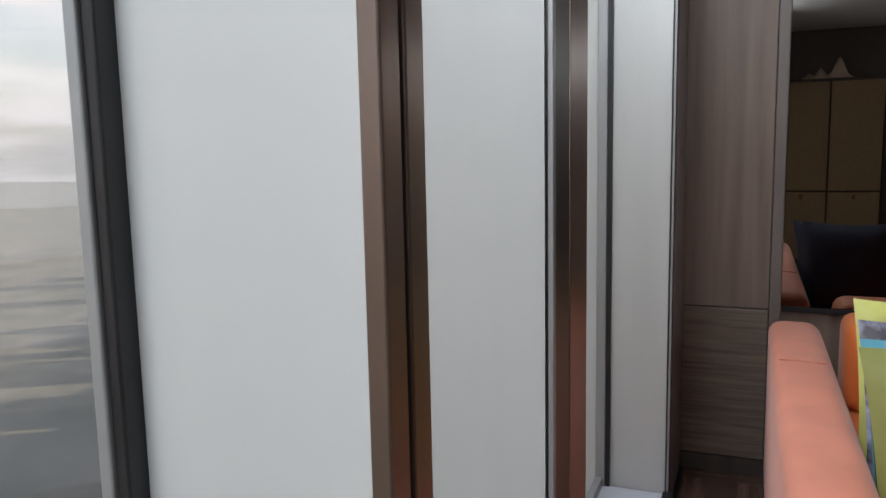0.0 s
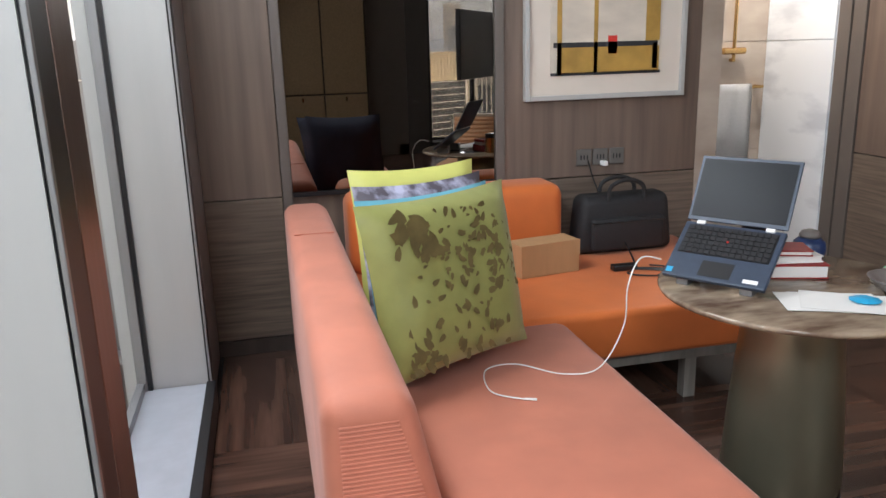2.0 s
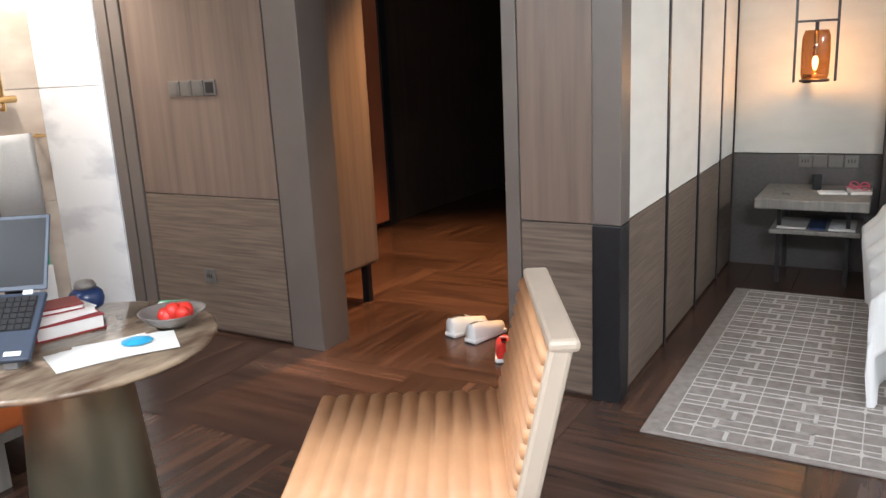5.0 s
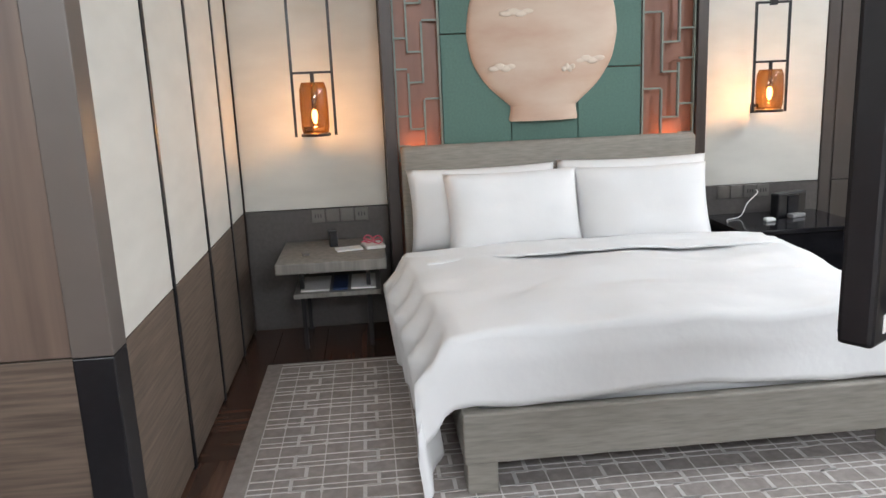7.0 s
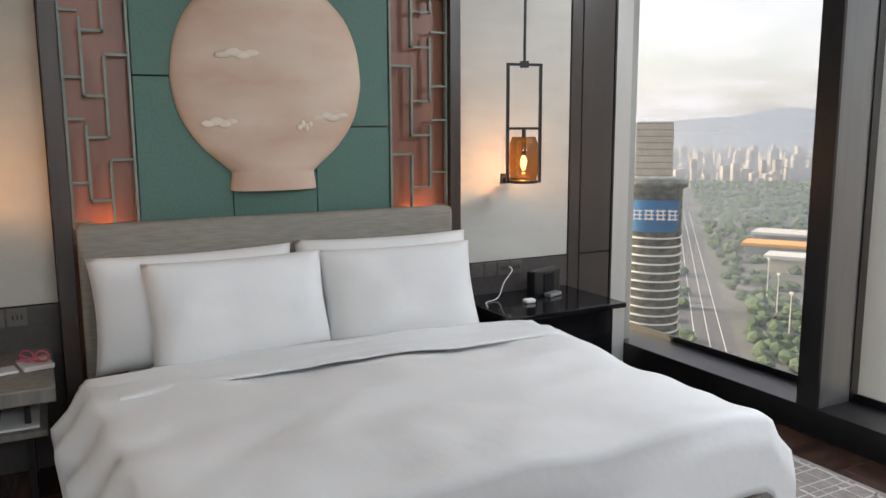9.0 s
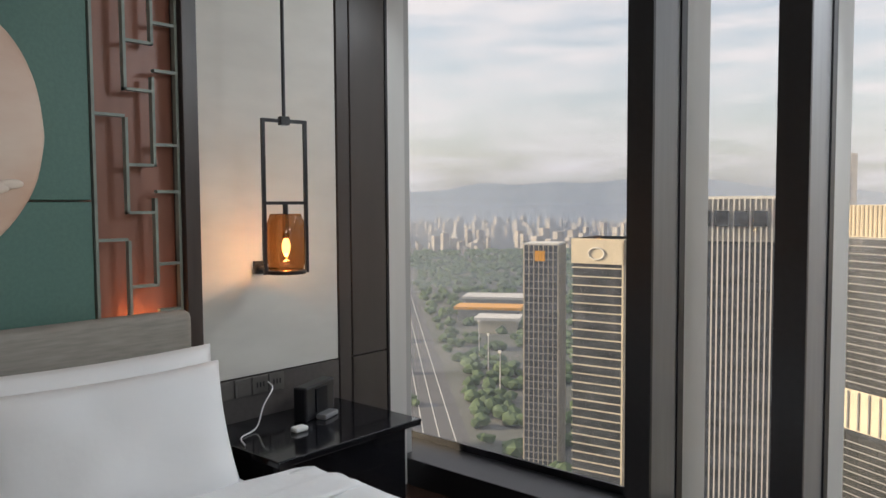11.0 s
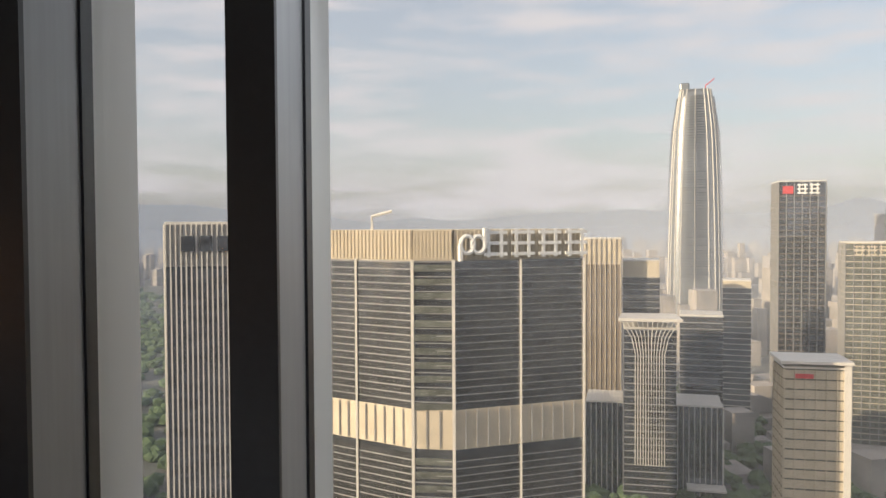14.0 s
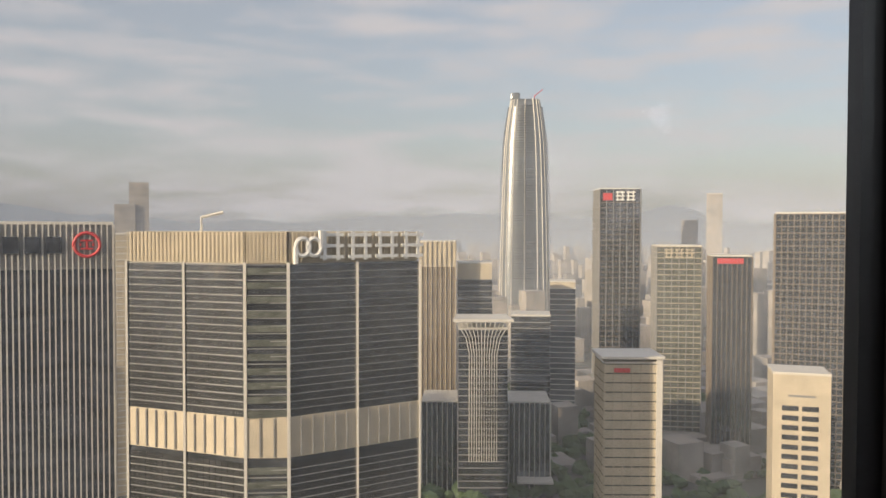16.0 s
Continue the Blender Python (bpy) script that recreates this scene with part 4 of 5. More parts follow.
bed = thing("bed", "king bed with grey upholstered headboard and frame", "bed")
part("headboard", box(8.78, 8.868, 1.53, 3.37, 0.12, 1.20, 0.03, 4), HEADB, bed, "", True)
part("side_rail", box(6.89, 8.80, 3.20, 3.27, 0.14, 0.345, 0.006), HEADB, bed)
part("side_rail", box(6.89, 8.80, 1.37, 1.44, 0.14, 0.345, 0.006), HEADB, bed)
part("foot_rail", box(6.83, 6.89, 1.37, 3.27, 0.14, 0.345, 0.008), HEADB, bed)
for x, y in ((6.84, 1.38), (6.84, 3.14), (8.6, 1.38), (8.6, 3.14)):
    part("leg", box(x, x + 0.14, y, y + 0.12, 0.011, 0.14, 0.006), HEADB, bed)
part("mattress", box(6.92, 8.77, 1.42, 3.22, 0.30, 0.56, 0.05, 4), LINEN, bed, "", True)

duv = thing("duvet", "white rumpled duvet spread over the bed", "duvet")


def sheet(x0, x1, y0, y1, ztop, drop, nxx, nyy, amp, seed, foot=True, thick=0.025):
    """Cloth over the mattress: flat on top, falling at the sides and the foot."""
    bm = bmesh.new()
    g_ = []
    for i in range(nxx + 1):
        row = []
        for j in range(nyy + 1):
            u, v = i / nxx, j / nyy
            x, y, z = x0 + (x1 - x0) * u, y0 + (y1 - y0) * v, ztop
            my0, my1, mx0 = 1.40, 3.24, 6.90
            over = 0
            if y > my1:
                over = y - my1
                z -= over * 1.0 if over > 0.06 else over * over * 9
                y = my1 + 0.04 + min(over, 0.14) * 1.0 - 0.12 * max(0, over - 0.14) + 0.10 * u * u
            elif y < my0:
                over = my0 - y
                z -= over * 1.0 if over > 0.06 else over * over * 9
                y = my0 - 0.04 - min(over, 0.14) * 1.0 - 0.05 * max(0, over - 0.14)
            if x < mx0 and foot:
                of = mx0 - x
                z -= of * 1.05
                x = mx0 - 0.02 - 0.25 * min(of, 0.1)
            fall = min(1, over / 0.15)
            wv = amp * (noise.noise(Vector((u * 4 + seed, v * 5, 0))) + 0.45 * noise.noise(Vector((u * 11 + seed, v * 13, 3))))
            z += wv * (1 - 0.6 * fall) + 0.05 * math.sin(math.pi * v) * (1 - fall)
            y += fall * 0.03 * math.sin(x * 21 + seed) * (1 if y > 2 else -1)
            row.append(bm.verts.new((x, y, z)))
        g_.append(row)
    for i in range(nxx):
        for j in range(nyy):
            bm.faces.new((g_[i][j], g_[i + 1][j], g_[i + 1][j + 1], g_[i][j + 1]))
    return bm


def thicken(ob, t):
    md = ob.modifiers.new("thickness", 'SOLIDIFY')
    md.thickness, md.offset = t, -1
    return ob


thicken(part("cover", sheet(6.63, 8.30, 1.02, 3.74, 0.615, 0.3, 70, 90, 0.04, 2), LINEN, duv, "", True), 0.02)
thicken(part("turned_edge", sheet(8.02, 8.33, 1.02, 3.70, 0.630, 0.3, 16, 90, 0.02, 5, False, 0.018), LINEN, duv, "", True), 0.012)


def bed_pillow(label, x, y, z, lean, turn, w, h, d, seed):
    ob = thing("pillow", label, "pillow", Matrix.Translation((x, y, z)) @ pose(0, 0, 0, 0, 0, -90 + turn) @ pose(0, 0, 0, -lean, 0, 0), group="pillows on the bed")
    part("case", pillow(w, h, d, 22, seed, 0.1, 0.02), LINEN, ob, "", True)


bed_pillow("white pillow leaning on the headboard", 8.64, 2.90, 0.83, 16, 2, 0.90, 0.50, 0.20, 11)
bed_pillow("white pillow leaning on the headboard", 8.64, 1.98, 0.83, 16, -3, 0.92, 0.52, 0.20, 12)
bed_pillow("plump white front pillow", 8.46, 2.75, 0.825, 20, 3, 0.80, 0.49, 0.22, 13)
bed_pillow("plump white front pillow", 8.46, 1.99, 0.82, 20, -3, 0.80, 0.49, 0.22, 14)


def sconce(m, label, turn, k=1.0):
    ob = thing("wall_lantern", label, "lamp", m, group="bedside lanterns")
    r = 0.0075
    hw = 0.118 if k == 1.0 else 0.10
    for s in (-1, 1):
        part("upright", box(s * hw - r, s * hw + r, -r, r, 0.0, 0.80 * k), BLACK, ob)
    part("crossbar", box(-hw, hw, -r, r, 0.80 * k - 0.015, 0.80 * k), BLACK, ob)
    part("crossbar", box(-hw, hw, -r, r, 0.36 * k, 0.36 * k + 0.014), BLACK, ob)
    part("tray", lathe([(0.085, 0.0), (0.088, 0.004), (0.088, 0.014), (0.08, 0.018)], 28), BLACK, ob)
    part("stem", lathe([(0.012, 0.31 * k), (0.012, 0.36 * k)], 12), BLACK, ob)
    gl = part("glass_shade", lathe([(0.074, 0.018), (0.081, 0.05), (0.083, 0.18 * k), (0.080, 0.27 * k), (0.066, 0.312 * k)], 32), AMBER, ob, "smoked amber glass shade", True)
    gl.visible_shadow = False
    part("bulb", lathe([(0.006, 0.075), (0.016, 0.10), (0.019, 0.125), (0.012, 0.15), (0.006, 0.155)], 16), BULB, ob, "glowing filament bulb", True)
    part("bulb_socket", lathe([(0.014, 0.156), (0.014, 0.31 * k)], 14), BRASS, ob)
    part("pole", lathe([(0.008, 0.80 * k), (0.008, H - m.translation.z)], 12), BLACK, ob)
    part("joint", box(-0.02, 0.02, -0.016, 0.016, 0.80 * k - 0.025, 0.80 * k + 0.012), BLACK, ob)
    part("wall_arm", tube([(0, 0.0, 0.01), (0.0, turn, 0.01)], 0.011), BLACK, ob)
    part("wall_plate", box(-0.025, 0.025, turn - 0.012, turn, -0.02, 0.04), BLACK, ob)
    w_ = m.translation
    lamp("lantern_light", 'POINT', Matrix.Translation((w_.x, w_.y, w_.z + 0.05)), 2.6, (1.0, 0.5, 0.2), soft=0.02)
    return ob


sconce(pose(8.80, 3.865, 1.29, 0, 0, -78), "lit amber glass lantern in black frame by bed", 0.35)
sconce(pose(8.86, 1.03, 1.30, 0, 0, -100), "lit amber glass lantern in black frame by window", 0.29, 0.84)

ns = thing("bedside_shelf", "floating wooden bedside table with lower shelf", "bedside table")
part("tabletop", box(8.50, 9.148, 3.50, 4.14, 0.525, 0.59, 0.008), CHAIRW, ns)
part("shelf", box(8.62, 9.148, 3.54, 4.06, 0.345, 0.375, 0.005), CHAIRW, ns)
for y in (3.60, 4.0):
    part("leg", box(8.70, 8.725, y, y + 0.025, 0, 0.525), BLACK, ns)
    part("leg", box(9.10, 9.125, y, y + 0.025, 0, 0.525), BLACK, ns)
for y0, y1, mm in ((3.57, 3.72, PAPER), (3.74, 3.83, NAVY), (3.85, 4.02, PAPER)):
    b_ = thing("magazine", "folded magazine on the bedside lower shelf", "magazine", group="magazines on the shelf")
    part("cover", box(8.66, 9.0, y0, y1, 0.375, 0.385, 0.001), mm, b_)
nr = thing("nightstand", "black gloss lacquered nightstand", "nightstand")
part("tabletop", box(8.53, 9.135, 0.52, 1.33, 0.575, 0.605, 0.006), NIGHTB, nr)
part("body", box(8.60, 9.135, 0.56, 1.30, 0.22, 0.575, 0.004), NIGHTB, nr)
part("drawer", box(8.59, 8.60, 0.59, 1.28, 0.42, 0.56, 0.003), NIGHTB, nr)
for y in (0.57, 1.26):
    for x in (8.61, 9.09):
        part("leg", box(x, x + 0.035, y, y + 0.035, 0, 0.22), BLACK, nr)
dk = thing("phone_dock", "black docking speaker on the nightstand", "speaker", pose(8.92, 0.80, 0.605, 0, 0, -70))
part("body", box(-0.13, 0.13, 0.0, 0.07, 0, 0.16, 0.01), BLACK, dk)
part("display", box(-0.05, 0.05, -0.006, 0.0, 0.03, 0.14), SCREEN, dk)
part("cradle", box(-0.06, 0.06, -0.06, -0.007, 0, 0.025, 0.006), GREYMET, dk)
eb = thing("earbud_case", "small white earbud case on the nightstand", "case", pose(8.80, 1.02, 0.605))
part("body", box(-0.025, 0.025, -0.035, 0.035, 0, 0.024, 0.01, 3), WHITEP, eb)
ec = thing("charging_cable", "white charging cable from the bedside socket", "cable")
part("cord", tube(smooth_path([(9.14, 0.94, 0.76), (9.05, 0.98, 0.75), (8.98, 1.08, 0.70), (8.95, 1.14, 0.62), (8.90, 1.25, 0.611), (8.80, 1.30, 0.611)]), 0.0035), WHITEP, ec)
for nm, lb, ct, x, y, s, mm in (("tissue_holder", "small dark amenity bottle by the bed", "bottle", 8.93, 3.82, (0.025, 0.025, 0.10), BLACK),
                               ("remote_control", "small silver remote on bedside table", "remote", 8.72, 3.98, (0.04, 0.02, 0.015), PLATE),
                               ("phone", "white phone lying on bedside table", "phone", 8.80, 3.72, (0.05, 0.08, 0.012), WHITEP),
                               ("notepad", "cream notepad on bedside table", "notepad", 8.85, 3.57, (0.08, 0.06, 0.02), PAPER)):
    o_ = thing(nm, lb, ct, pose(x, y, 0.59, 0, 0, 12))
    part("body", box(-s[0], s[0], -s[1], s[1], 0, s[2], 0.004), mm, o_)
pg = thing("reading_glasses", "pink-framed spectacles folded on a notepad", "spectacles", pose(8.83, 3.57, 0.612, 0, 0, 60))
for s in (-1, 1):
    part("rim", tube([(s * 0.035 + 0.03 * math.cos(a), 0, 0.028 + 0.024 * math.sin(a)) for a in [i * math.pi / 8 for i in range(17)]], 0.004, 6), PINK, pg)
    part("temple", tube([(s * 0.065, 0, 0.035), (-s * 0.05, 0.06, 0.02)], 0.004, 6), PINK, pg)


# ---- city ----
GZ = -135.0
ASPH = mat("city_ground", (0.08, 0.09, 0.075), 0.9, color2=(0.16, 0.16, 0.15), scale=(0.02, 0.02, 0.02), detail=8)
ROADM = mat("road_asphalt", (0.1, 0.1, 0.105), 0.85, vary=0.15, scale=(0.3, 0.3, 0.3))
GLD = mat("dark_tower_glass", (0.15, 0.165, 0.19), 0.06, 0.75, vary=0.45, scale=(0.12, 0.12, 0.3), coat=0.4)
GLB = mat("blue_grey_tower_glass", (0.15, 0.165, 0.19), 0.14, 0.4, vary=0.35, scale=(0.1, 0.1, 0.3))
GLG = mat("green_grey_tower_glass", (0.13, 0.14, 0.125), 0.25, 0.1, vary=0.4, scale=(0.3, 0.3, 0.5))
CREAM = mat("cream_stone_cladding", (0.52, 0.46, 0.36), 0.7, vary=0.1, scale=(0.2, 0.2, 0.2))
WHT = mat("white_facade_metal", (0.62, 0.6, 0.56), 0.5, vary=0.05, scale=(0.2, 0.2, 0.2))
GREYF = mat("grey_facade_metal", (0.3, 0.3, 0.3), 0.45, 0.2, vary=0.1, scale=(0.2, 0.2, 0.2))
BROWNF = mat("brown_stone_facade", (0.2, 0.165, 0.13), 0.6, vary=0.15, scale=(0.2, 0.2, 0.2))
SPIREM = mat("steel_blue_tower_cladding", (0.23, 0.25, 0.27), 0.3, 0.6, vary=0.15, scale=(0.06, 0.06, 0.4))
LETTER = mat("white_sign_letters", (0.8, 0.8, 0.78), 0.5)
REDS = mat("red_sign", (0.55, 0.07, 0.08), 0.5)
ORS = mat("orange_sign", (0.75, 0.35, 0.03), 0.5)
BLS = mat("blue_sign", (0.05, 0.25, 0.55), 0.5)
TREES = mat("city_tree_foliage", (0.05, 0.085, 0.035), 0.9, color2=(0.10, 0.15, 0.07), scale=(0.15, 0.15, 0.15))
# hills barely reflect; distance haze is put into an even emission colour
HILLM = mat("haze_glow_hill", (0.04, 0.045, 0.05), 1.0, vary=0.1, scale=(0.004, 0.004, 0.01), emit=1.0, emit_color=(0.25, 0.26, 0.28))
# far facades are paled: the haze of distance sits in this base colour
FARM = mat("haze_paled_far_facade", (0.26, 0.25, 0.24), 0.9, color2=(0.46, 0.42, 0.38), scale=(0.05, 0.05, 0.05))

tagged(link("ground", box(-4500, 4500, -4800, 3000, GZ - 2, GZ), ASPH), "city ground far below the window", "ground", kind="structure")


def tower(name, label, cx, cy, w, dp, top, face, body, floors=3.9, band=None, fin=None, fin_step=2.0, crown=None, crown_h=0, base=GZ, rim=WHT):
    """A tower: body, floor bands, vertical fins, crown. Local front is -y before turning."""
    ob = thing(name, label, "building", Matrix.Translation((cx, cy, base)) @ pose(0, 0, 0, 0, 0, face + 180) @ Matrix.Translation((0, dp / 2, 0)))
    h = top - base
    part("body", box(-w / 2, w / 2, -dp / 2, dp / 2, 0, h - crown_h), body, ob)
    if crown:
        part("crown", box(-w / 2 + .2, w / 2 - .2, -dp / 2 + .2, dp / 2 - .2, h - crown_h, h), crown, ob)
    part("roof", box(-w / 2 - .15, w / 2 + .15, -dp / 2 - .15, dp / 2 + .15, h, h + 0.8), rim, ob)
    if band:
        bm = bmesh.new()
        z = h - crown_h
        while z > max(0, h - 190):
            add_box(bm, -w / 2 - .3, w / 2 + .3, -dp / 2 - .3, dp / 2 + .3, z - .35, z + .1)
            z -= floors
        tagged(part("floor_bands", bm, band, ob), kind="stuff")
    if fin:
        bm = bmesh.new()
        n = max(2, int(w / fin_step))
        for i in range(n + 1):
            x = -w / 2 + w * i / n
            add_box(bm, x - .18, x + .18, -dp / 2 - .55, -dp / 2, 0, h)
        n = max(2, int(dp / fin_step))
        for i in range(n + 1):
            y = -dp / 2 + dp * i / n
            for s in (-1, 1):
                add_box(bm, s * (w / 2 + .28) - .28, s * (w / 2 + .28) + .28, y - .18, y + .18, 0, h)
        tagged(part("fins", bm, fin, ob), kind="stuff")
    return ob


def sign(parent, count, size, m, material):
    """A rooftop sign: plain character-sized blocks of bars in a row."""
    for i in range(count):
        x = (i - count / 2) * size
        bm = bmesh.new()
        for q in (0.06, 0.42, 0.78):
            add_box(bm, x + 0.08 * size, x + 0.92 * size, q * size, (q + 0.11) * size, -0.2, 0.25)
        for q in (0.2, 0.66):
            add_box(bm, x + q * size, x + (q + 0.11) * size, 0.0, 0.95 * size, -0.15, 0.2)
        ob = part("sign_block", bm, material, parent)
        ob.matrix_local = m


# finned bank tower
t1 = tower("finned_tower", "grey office tower with white vertical fins", 88, -222, 37, 36, 2.5, 16, GLB, 4.2, None, WHT, 1.45, GREYF, 12.5)
bm = bmesh.new()
hz = 2.5 - GZ
ring = [(11.8 + 3.3 * math.cos(a), -18.8, hz - 5.6 + 3.3 * math.sin(a)) for a in [i * math.pi / 12 for i in range(25)]]
add_tube(bm, ring, 0.5, 6)
for q in ((-1.6, 1.6, 0.9, 1.4), (-1.6, 1.6, -1.4, -0.9), (-0.3, 0.3, -1.4, 1.4), (-1.9, -1.4, -0.4, 0.4), (1.4, 1.9, -0.4, 0.4)):
    add_box(bm, 11.8 + q[0], 11.8 + q[1], -19.1, -18.6, hz - 5.6 + q[2], hz - 5.6 + q[3])
part("emblem", bm, REDS, t1, "round red emblem")
bm = bmesh.new()
for k in range(4):
    add_box(bm, -14 + k * 5.2, -10.2 + k * 5.2, -19.0, -18.6, hz - 8, hz - 3.4)
part("lettering_bars", bm, GLD, t1, "dark sign lettering")

# chamfered bank tower with a gold crown
pd = thing("chamfered_tower", "dark glass office tower with gold-lit crown and band", "building", pose(25.2, -203.5, GZ))
A, B = Vector((5.5, 0, 0)), Vector((-5.5, 0.9, 0))
Lf, Rt = Vector((5.5 + 34, -17.5, 0)), Vector((-5.5 - 36, -14.5, 0))
Bk = Vector((0, -58, 0))
ring = [A, B, Rt, Rt + Vector((8, -34, 0)), Lf + Vector((-6, -38, 0)), Lf]


def prism(ring, z0, z1, grow=0.0):
    bm = bmesh.new()
    c = sum(ring, Vector()) / len(ring)
    pts = [p + (p - c).normalized() * grow for p in ring]
    lo = [bm.verts.new((p.x, p.y, z0)) for p in pts]
    hi = [bm.verts.new((p.x, p.y, z1)) for p in pts]
    n = len(pts)
    for i in range(n):
        bm.faces.new((lo[i], lo[(i + 1) % n], hi[(i + 1) % n], hi[i]))
    bm.faces.new(hi)
    bm.faces.new(lo[::-1])
    bmesh.ops.recalc_face_normals(bm, faces=bm.faces[:])
    return bm


hp = 0.6 - GZ
part("body", prism(ring, 0, hp - 8.3), GLD, pd)
part("crown", prism(ring, hp - 8.3, hp, -0.6), CREAM, pd, "gold-lit louvred crown")
part("band", prism(ring, hp - 59.4, hp - 48.6, 0.35), CREAM, pd, "cream mechanical floor band")
bm = bmesh.new()
for k in range(64):
    z = hp - 8.6 - k * 2.0
    if not hp - 61 < z < hp - 47:
        tmp = prism(ring, z - .1, z + .1, 0.5)
        me = bpy.data.meshes.new("t")
        tmp.to_mesh(me)
        tmp.free()
        bm.from_mesh(me)
        bpy.data.meshes.remove(me)
tagged(part("floor_bands", bm, GREYF, pd), kind="stuff")


def along(bm, P, Q, n, z0, z1, r, out=0.5):
    d = (Q - P)
    nrm = Vector((-d.y, d.x, 0)).normalized()
    if nrm.y < 0:
        nrm = -nrm
    for i in range(n + 1):
        p = P + d * i / n + nrm * out
        add_box(bm, p.x - r, p.x + r, p.y - r, p.y + r, z0, z1)


bm = bmesh.new()
for P, Q, n in ((Lf, A, 30), (A, B, 11), (B, Rt, 32)):
    along(bm, P, Q, n, hp - 8, hp, 0.14, 0.0)
tagged(part("crown_louvres", bm, CREAM, pd), kind="stuff")
bm = bmesh.new()
for P, Q, n in ((Lf, A, 2), (A, B, 1), (B, Rt, 2)):
    along(bm, P, Q, n, 0, hp - 8, 0.3)
part("corner_mullions", bm, WHT, pd)
bm = bmesh.new()
for P, Q, n in ((Lf, A, 12), (A, B, 3), (B, Rt, 12)):
    along(bm, P, Q, n, hp - 59, hp - 49, 0.2, 0.5)
tagged(part("band_mullions", bm, GREYF, pd), kind="stuff")
bm = bmesh.new()
for k in range(33):
    z = hp - 12 - k * 3.75
    if not hp - 61 < z < hp - 50:
        add_box(bm, B.x + .4, A.x - .4, 0.3, 1.0, z + .8, z + 2.6)
tagged(part("corner_blinds", bm, GLG, pd), kind="stuff")
# curtain-wall panes, each hung a little out of true so that reflections break up
PANE = mat("curtain_wall_pane", (0.2, 0.205, 0.215), 0.03, 0.9, vary=0.25, scale=(0.3, 0.3, 0.4))
random.seed(21)
PV, PF = [], []
for P, Q, n in ((Lf, A, 20), (B, Rt, 22)):
    d = (Q - P) / n
    nr_ = Vector((-d.y, d.x, 0)).normalized()
    if nr_.y < 0:
        nr_ = -nr_
    for row in range(30):
        z1 = hp - 8.8 - row * 4.0
        if hp - 61 < z1 - 2 < hp - 47:
            continue
        for k in range(n):
            p0, p1_ = P + d * (k + 0.04) + nr_ * 0.12, P + d * (k + 0.96) + nr_ * 0.12
            warp = noise.noise(Vector((k * 0.35, row * 0.30, P.x)))
            tip = 0.045 * max(0, warp) + 0.008 * random.random() * (warp > -0.1)
            yaw_ = 0.03 * random.uniform(-1, 1)
            o = len(PV)
            for q, zz, ln in ((p0, z1 - 3.8, yaw_), (p1_, z1 - 3.8, -yaw_), (p1_, z1, -yaw_ - tip * 3.8), (p0, z1, yaw_ - tip * 3.8)):
                w_ = q + nr_ * (ln + 0.12)
                PV.append((w_.x, w_.y, zz))
            PF.append([o, o + 1, o + 2, o + 3])
me = bpy.data.meshes.new("curtain_panes")
me.from_pydata(PV, [], PF)
me.materials.append(PANE)
cp_ = new("curtain_panes", me)
cp_.parent = pd
tagged(cp_, kind="stuff")
dirR = (Rt - B).normalized()
yaw_r = math.degrees(math.atan2(dirR.y, dirR.x)) + 180
ms = Matrix.Translation((B.x + dirR.x * 25 + 0.4, B.y + dirR.y * 25 + 1.2, hp - 7.6)) @ pose(0, 0, 0, 90, 0, yaw_r + 180)
sign(pd, 4, 8.2, ms, LETTER)
bm = bmesh.new()
for cx_, up in ((-1.6, False), (1.6, True)):
    add_tube(bm, [(cx_ + 1.9 * math.cos(a), 0, 2.3 * math.sin(a)) for a in [i * math.pi / 10 for i in range(21)]], 0.62, 6)
    s_ = 1 if up else -1
    add_tube(bm, [(cx_ + s_ * 1.9, 0, 0), (cx_ + s_ * 1.9, 0, s_ * 4.4)], 0.7, 6)
lg = part("emblem", bm, LETTER, pd, "white looped emblem")
lg.matrix_local = Matrix.Translation((B.x + dirR.x * 6 + .3, B.y + dirR.y * 6 + 1.4, hp - 4)) @ pose(0, 0, 0, 0, 0, yaw_r + 180)
part("roof_crane", tube([(20, -20, hp), (20, -20, hp + 4), (14, -20, hp + 5.5)], 0.5, 6), WHT, pd)

# tapering supertall tower
sp = thing("supertall_tower", "tapering steel-blue skyscraper with notched top", "building", pose(-207.8, -873, GZ, 0, 0, -14))
hs_ = 150 - GZ
bm = bmesh.new()
ringsS = []
for k in range(30):
    u = k / 29
    s = 29.5 * (1 - 0.30 * u ** 2.0 - 0.26 * max(0, u - 0.82) ** 1.2 * 4)
    ringsS.append([bm.verts.new((s * math.copysign(abs(math.cos(a)) ** 0.55, math.cos(a)), s * math.copysign(abs(math.sin(a)) ** 0.55, math.sin(a)), hs_ * u)) for a in [i * math.pi / 16 for i in range(32)]])
for a, b in zip(ringsS, ringsS[1:]):
    for i in range(32):
        bm.faces.new((a[i], a[(i + 1) % 32], b[(i + 1) % 32], b[i]))
bm.faces.new(ringsS[-1])
part("shaft", bm, SPIREM, sp, "", True)
bm = bmesh.new()
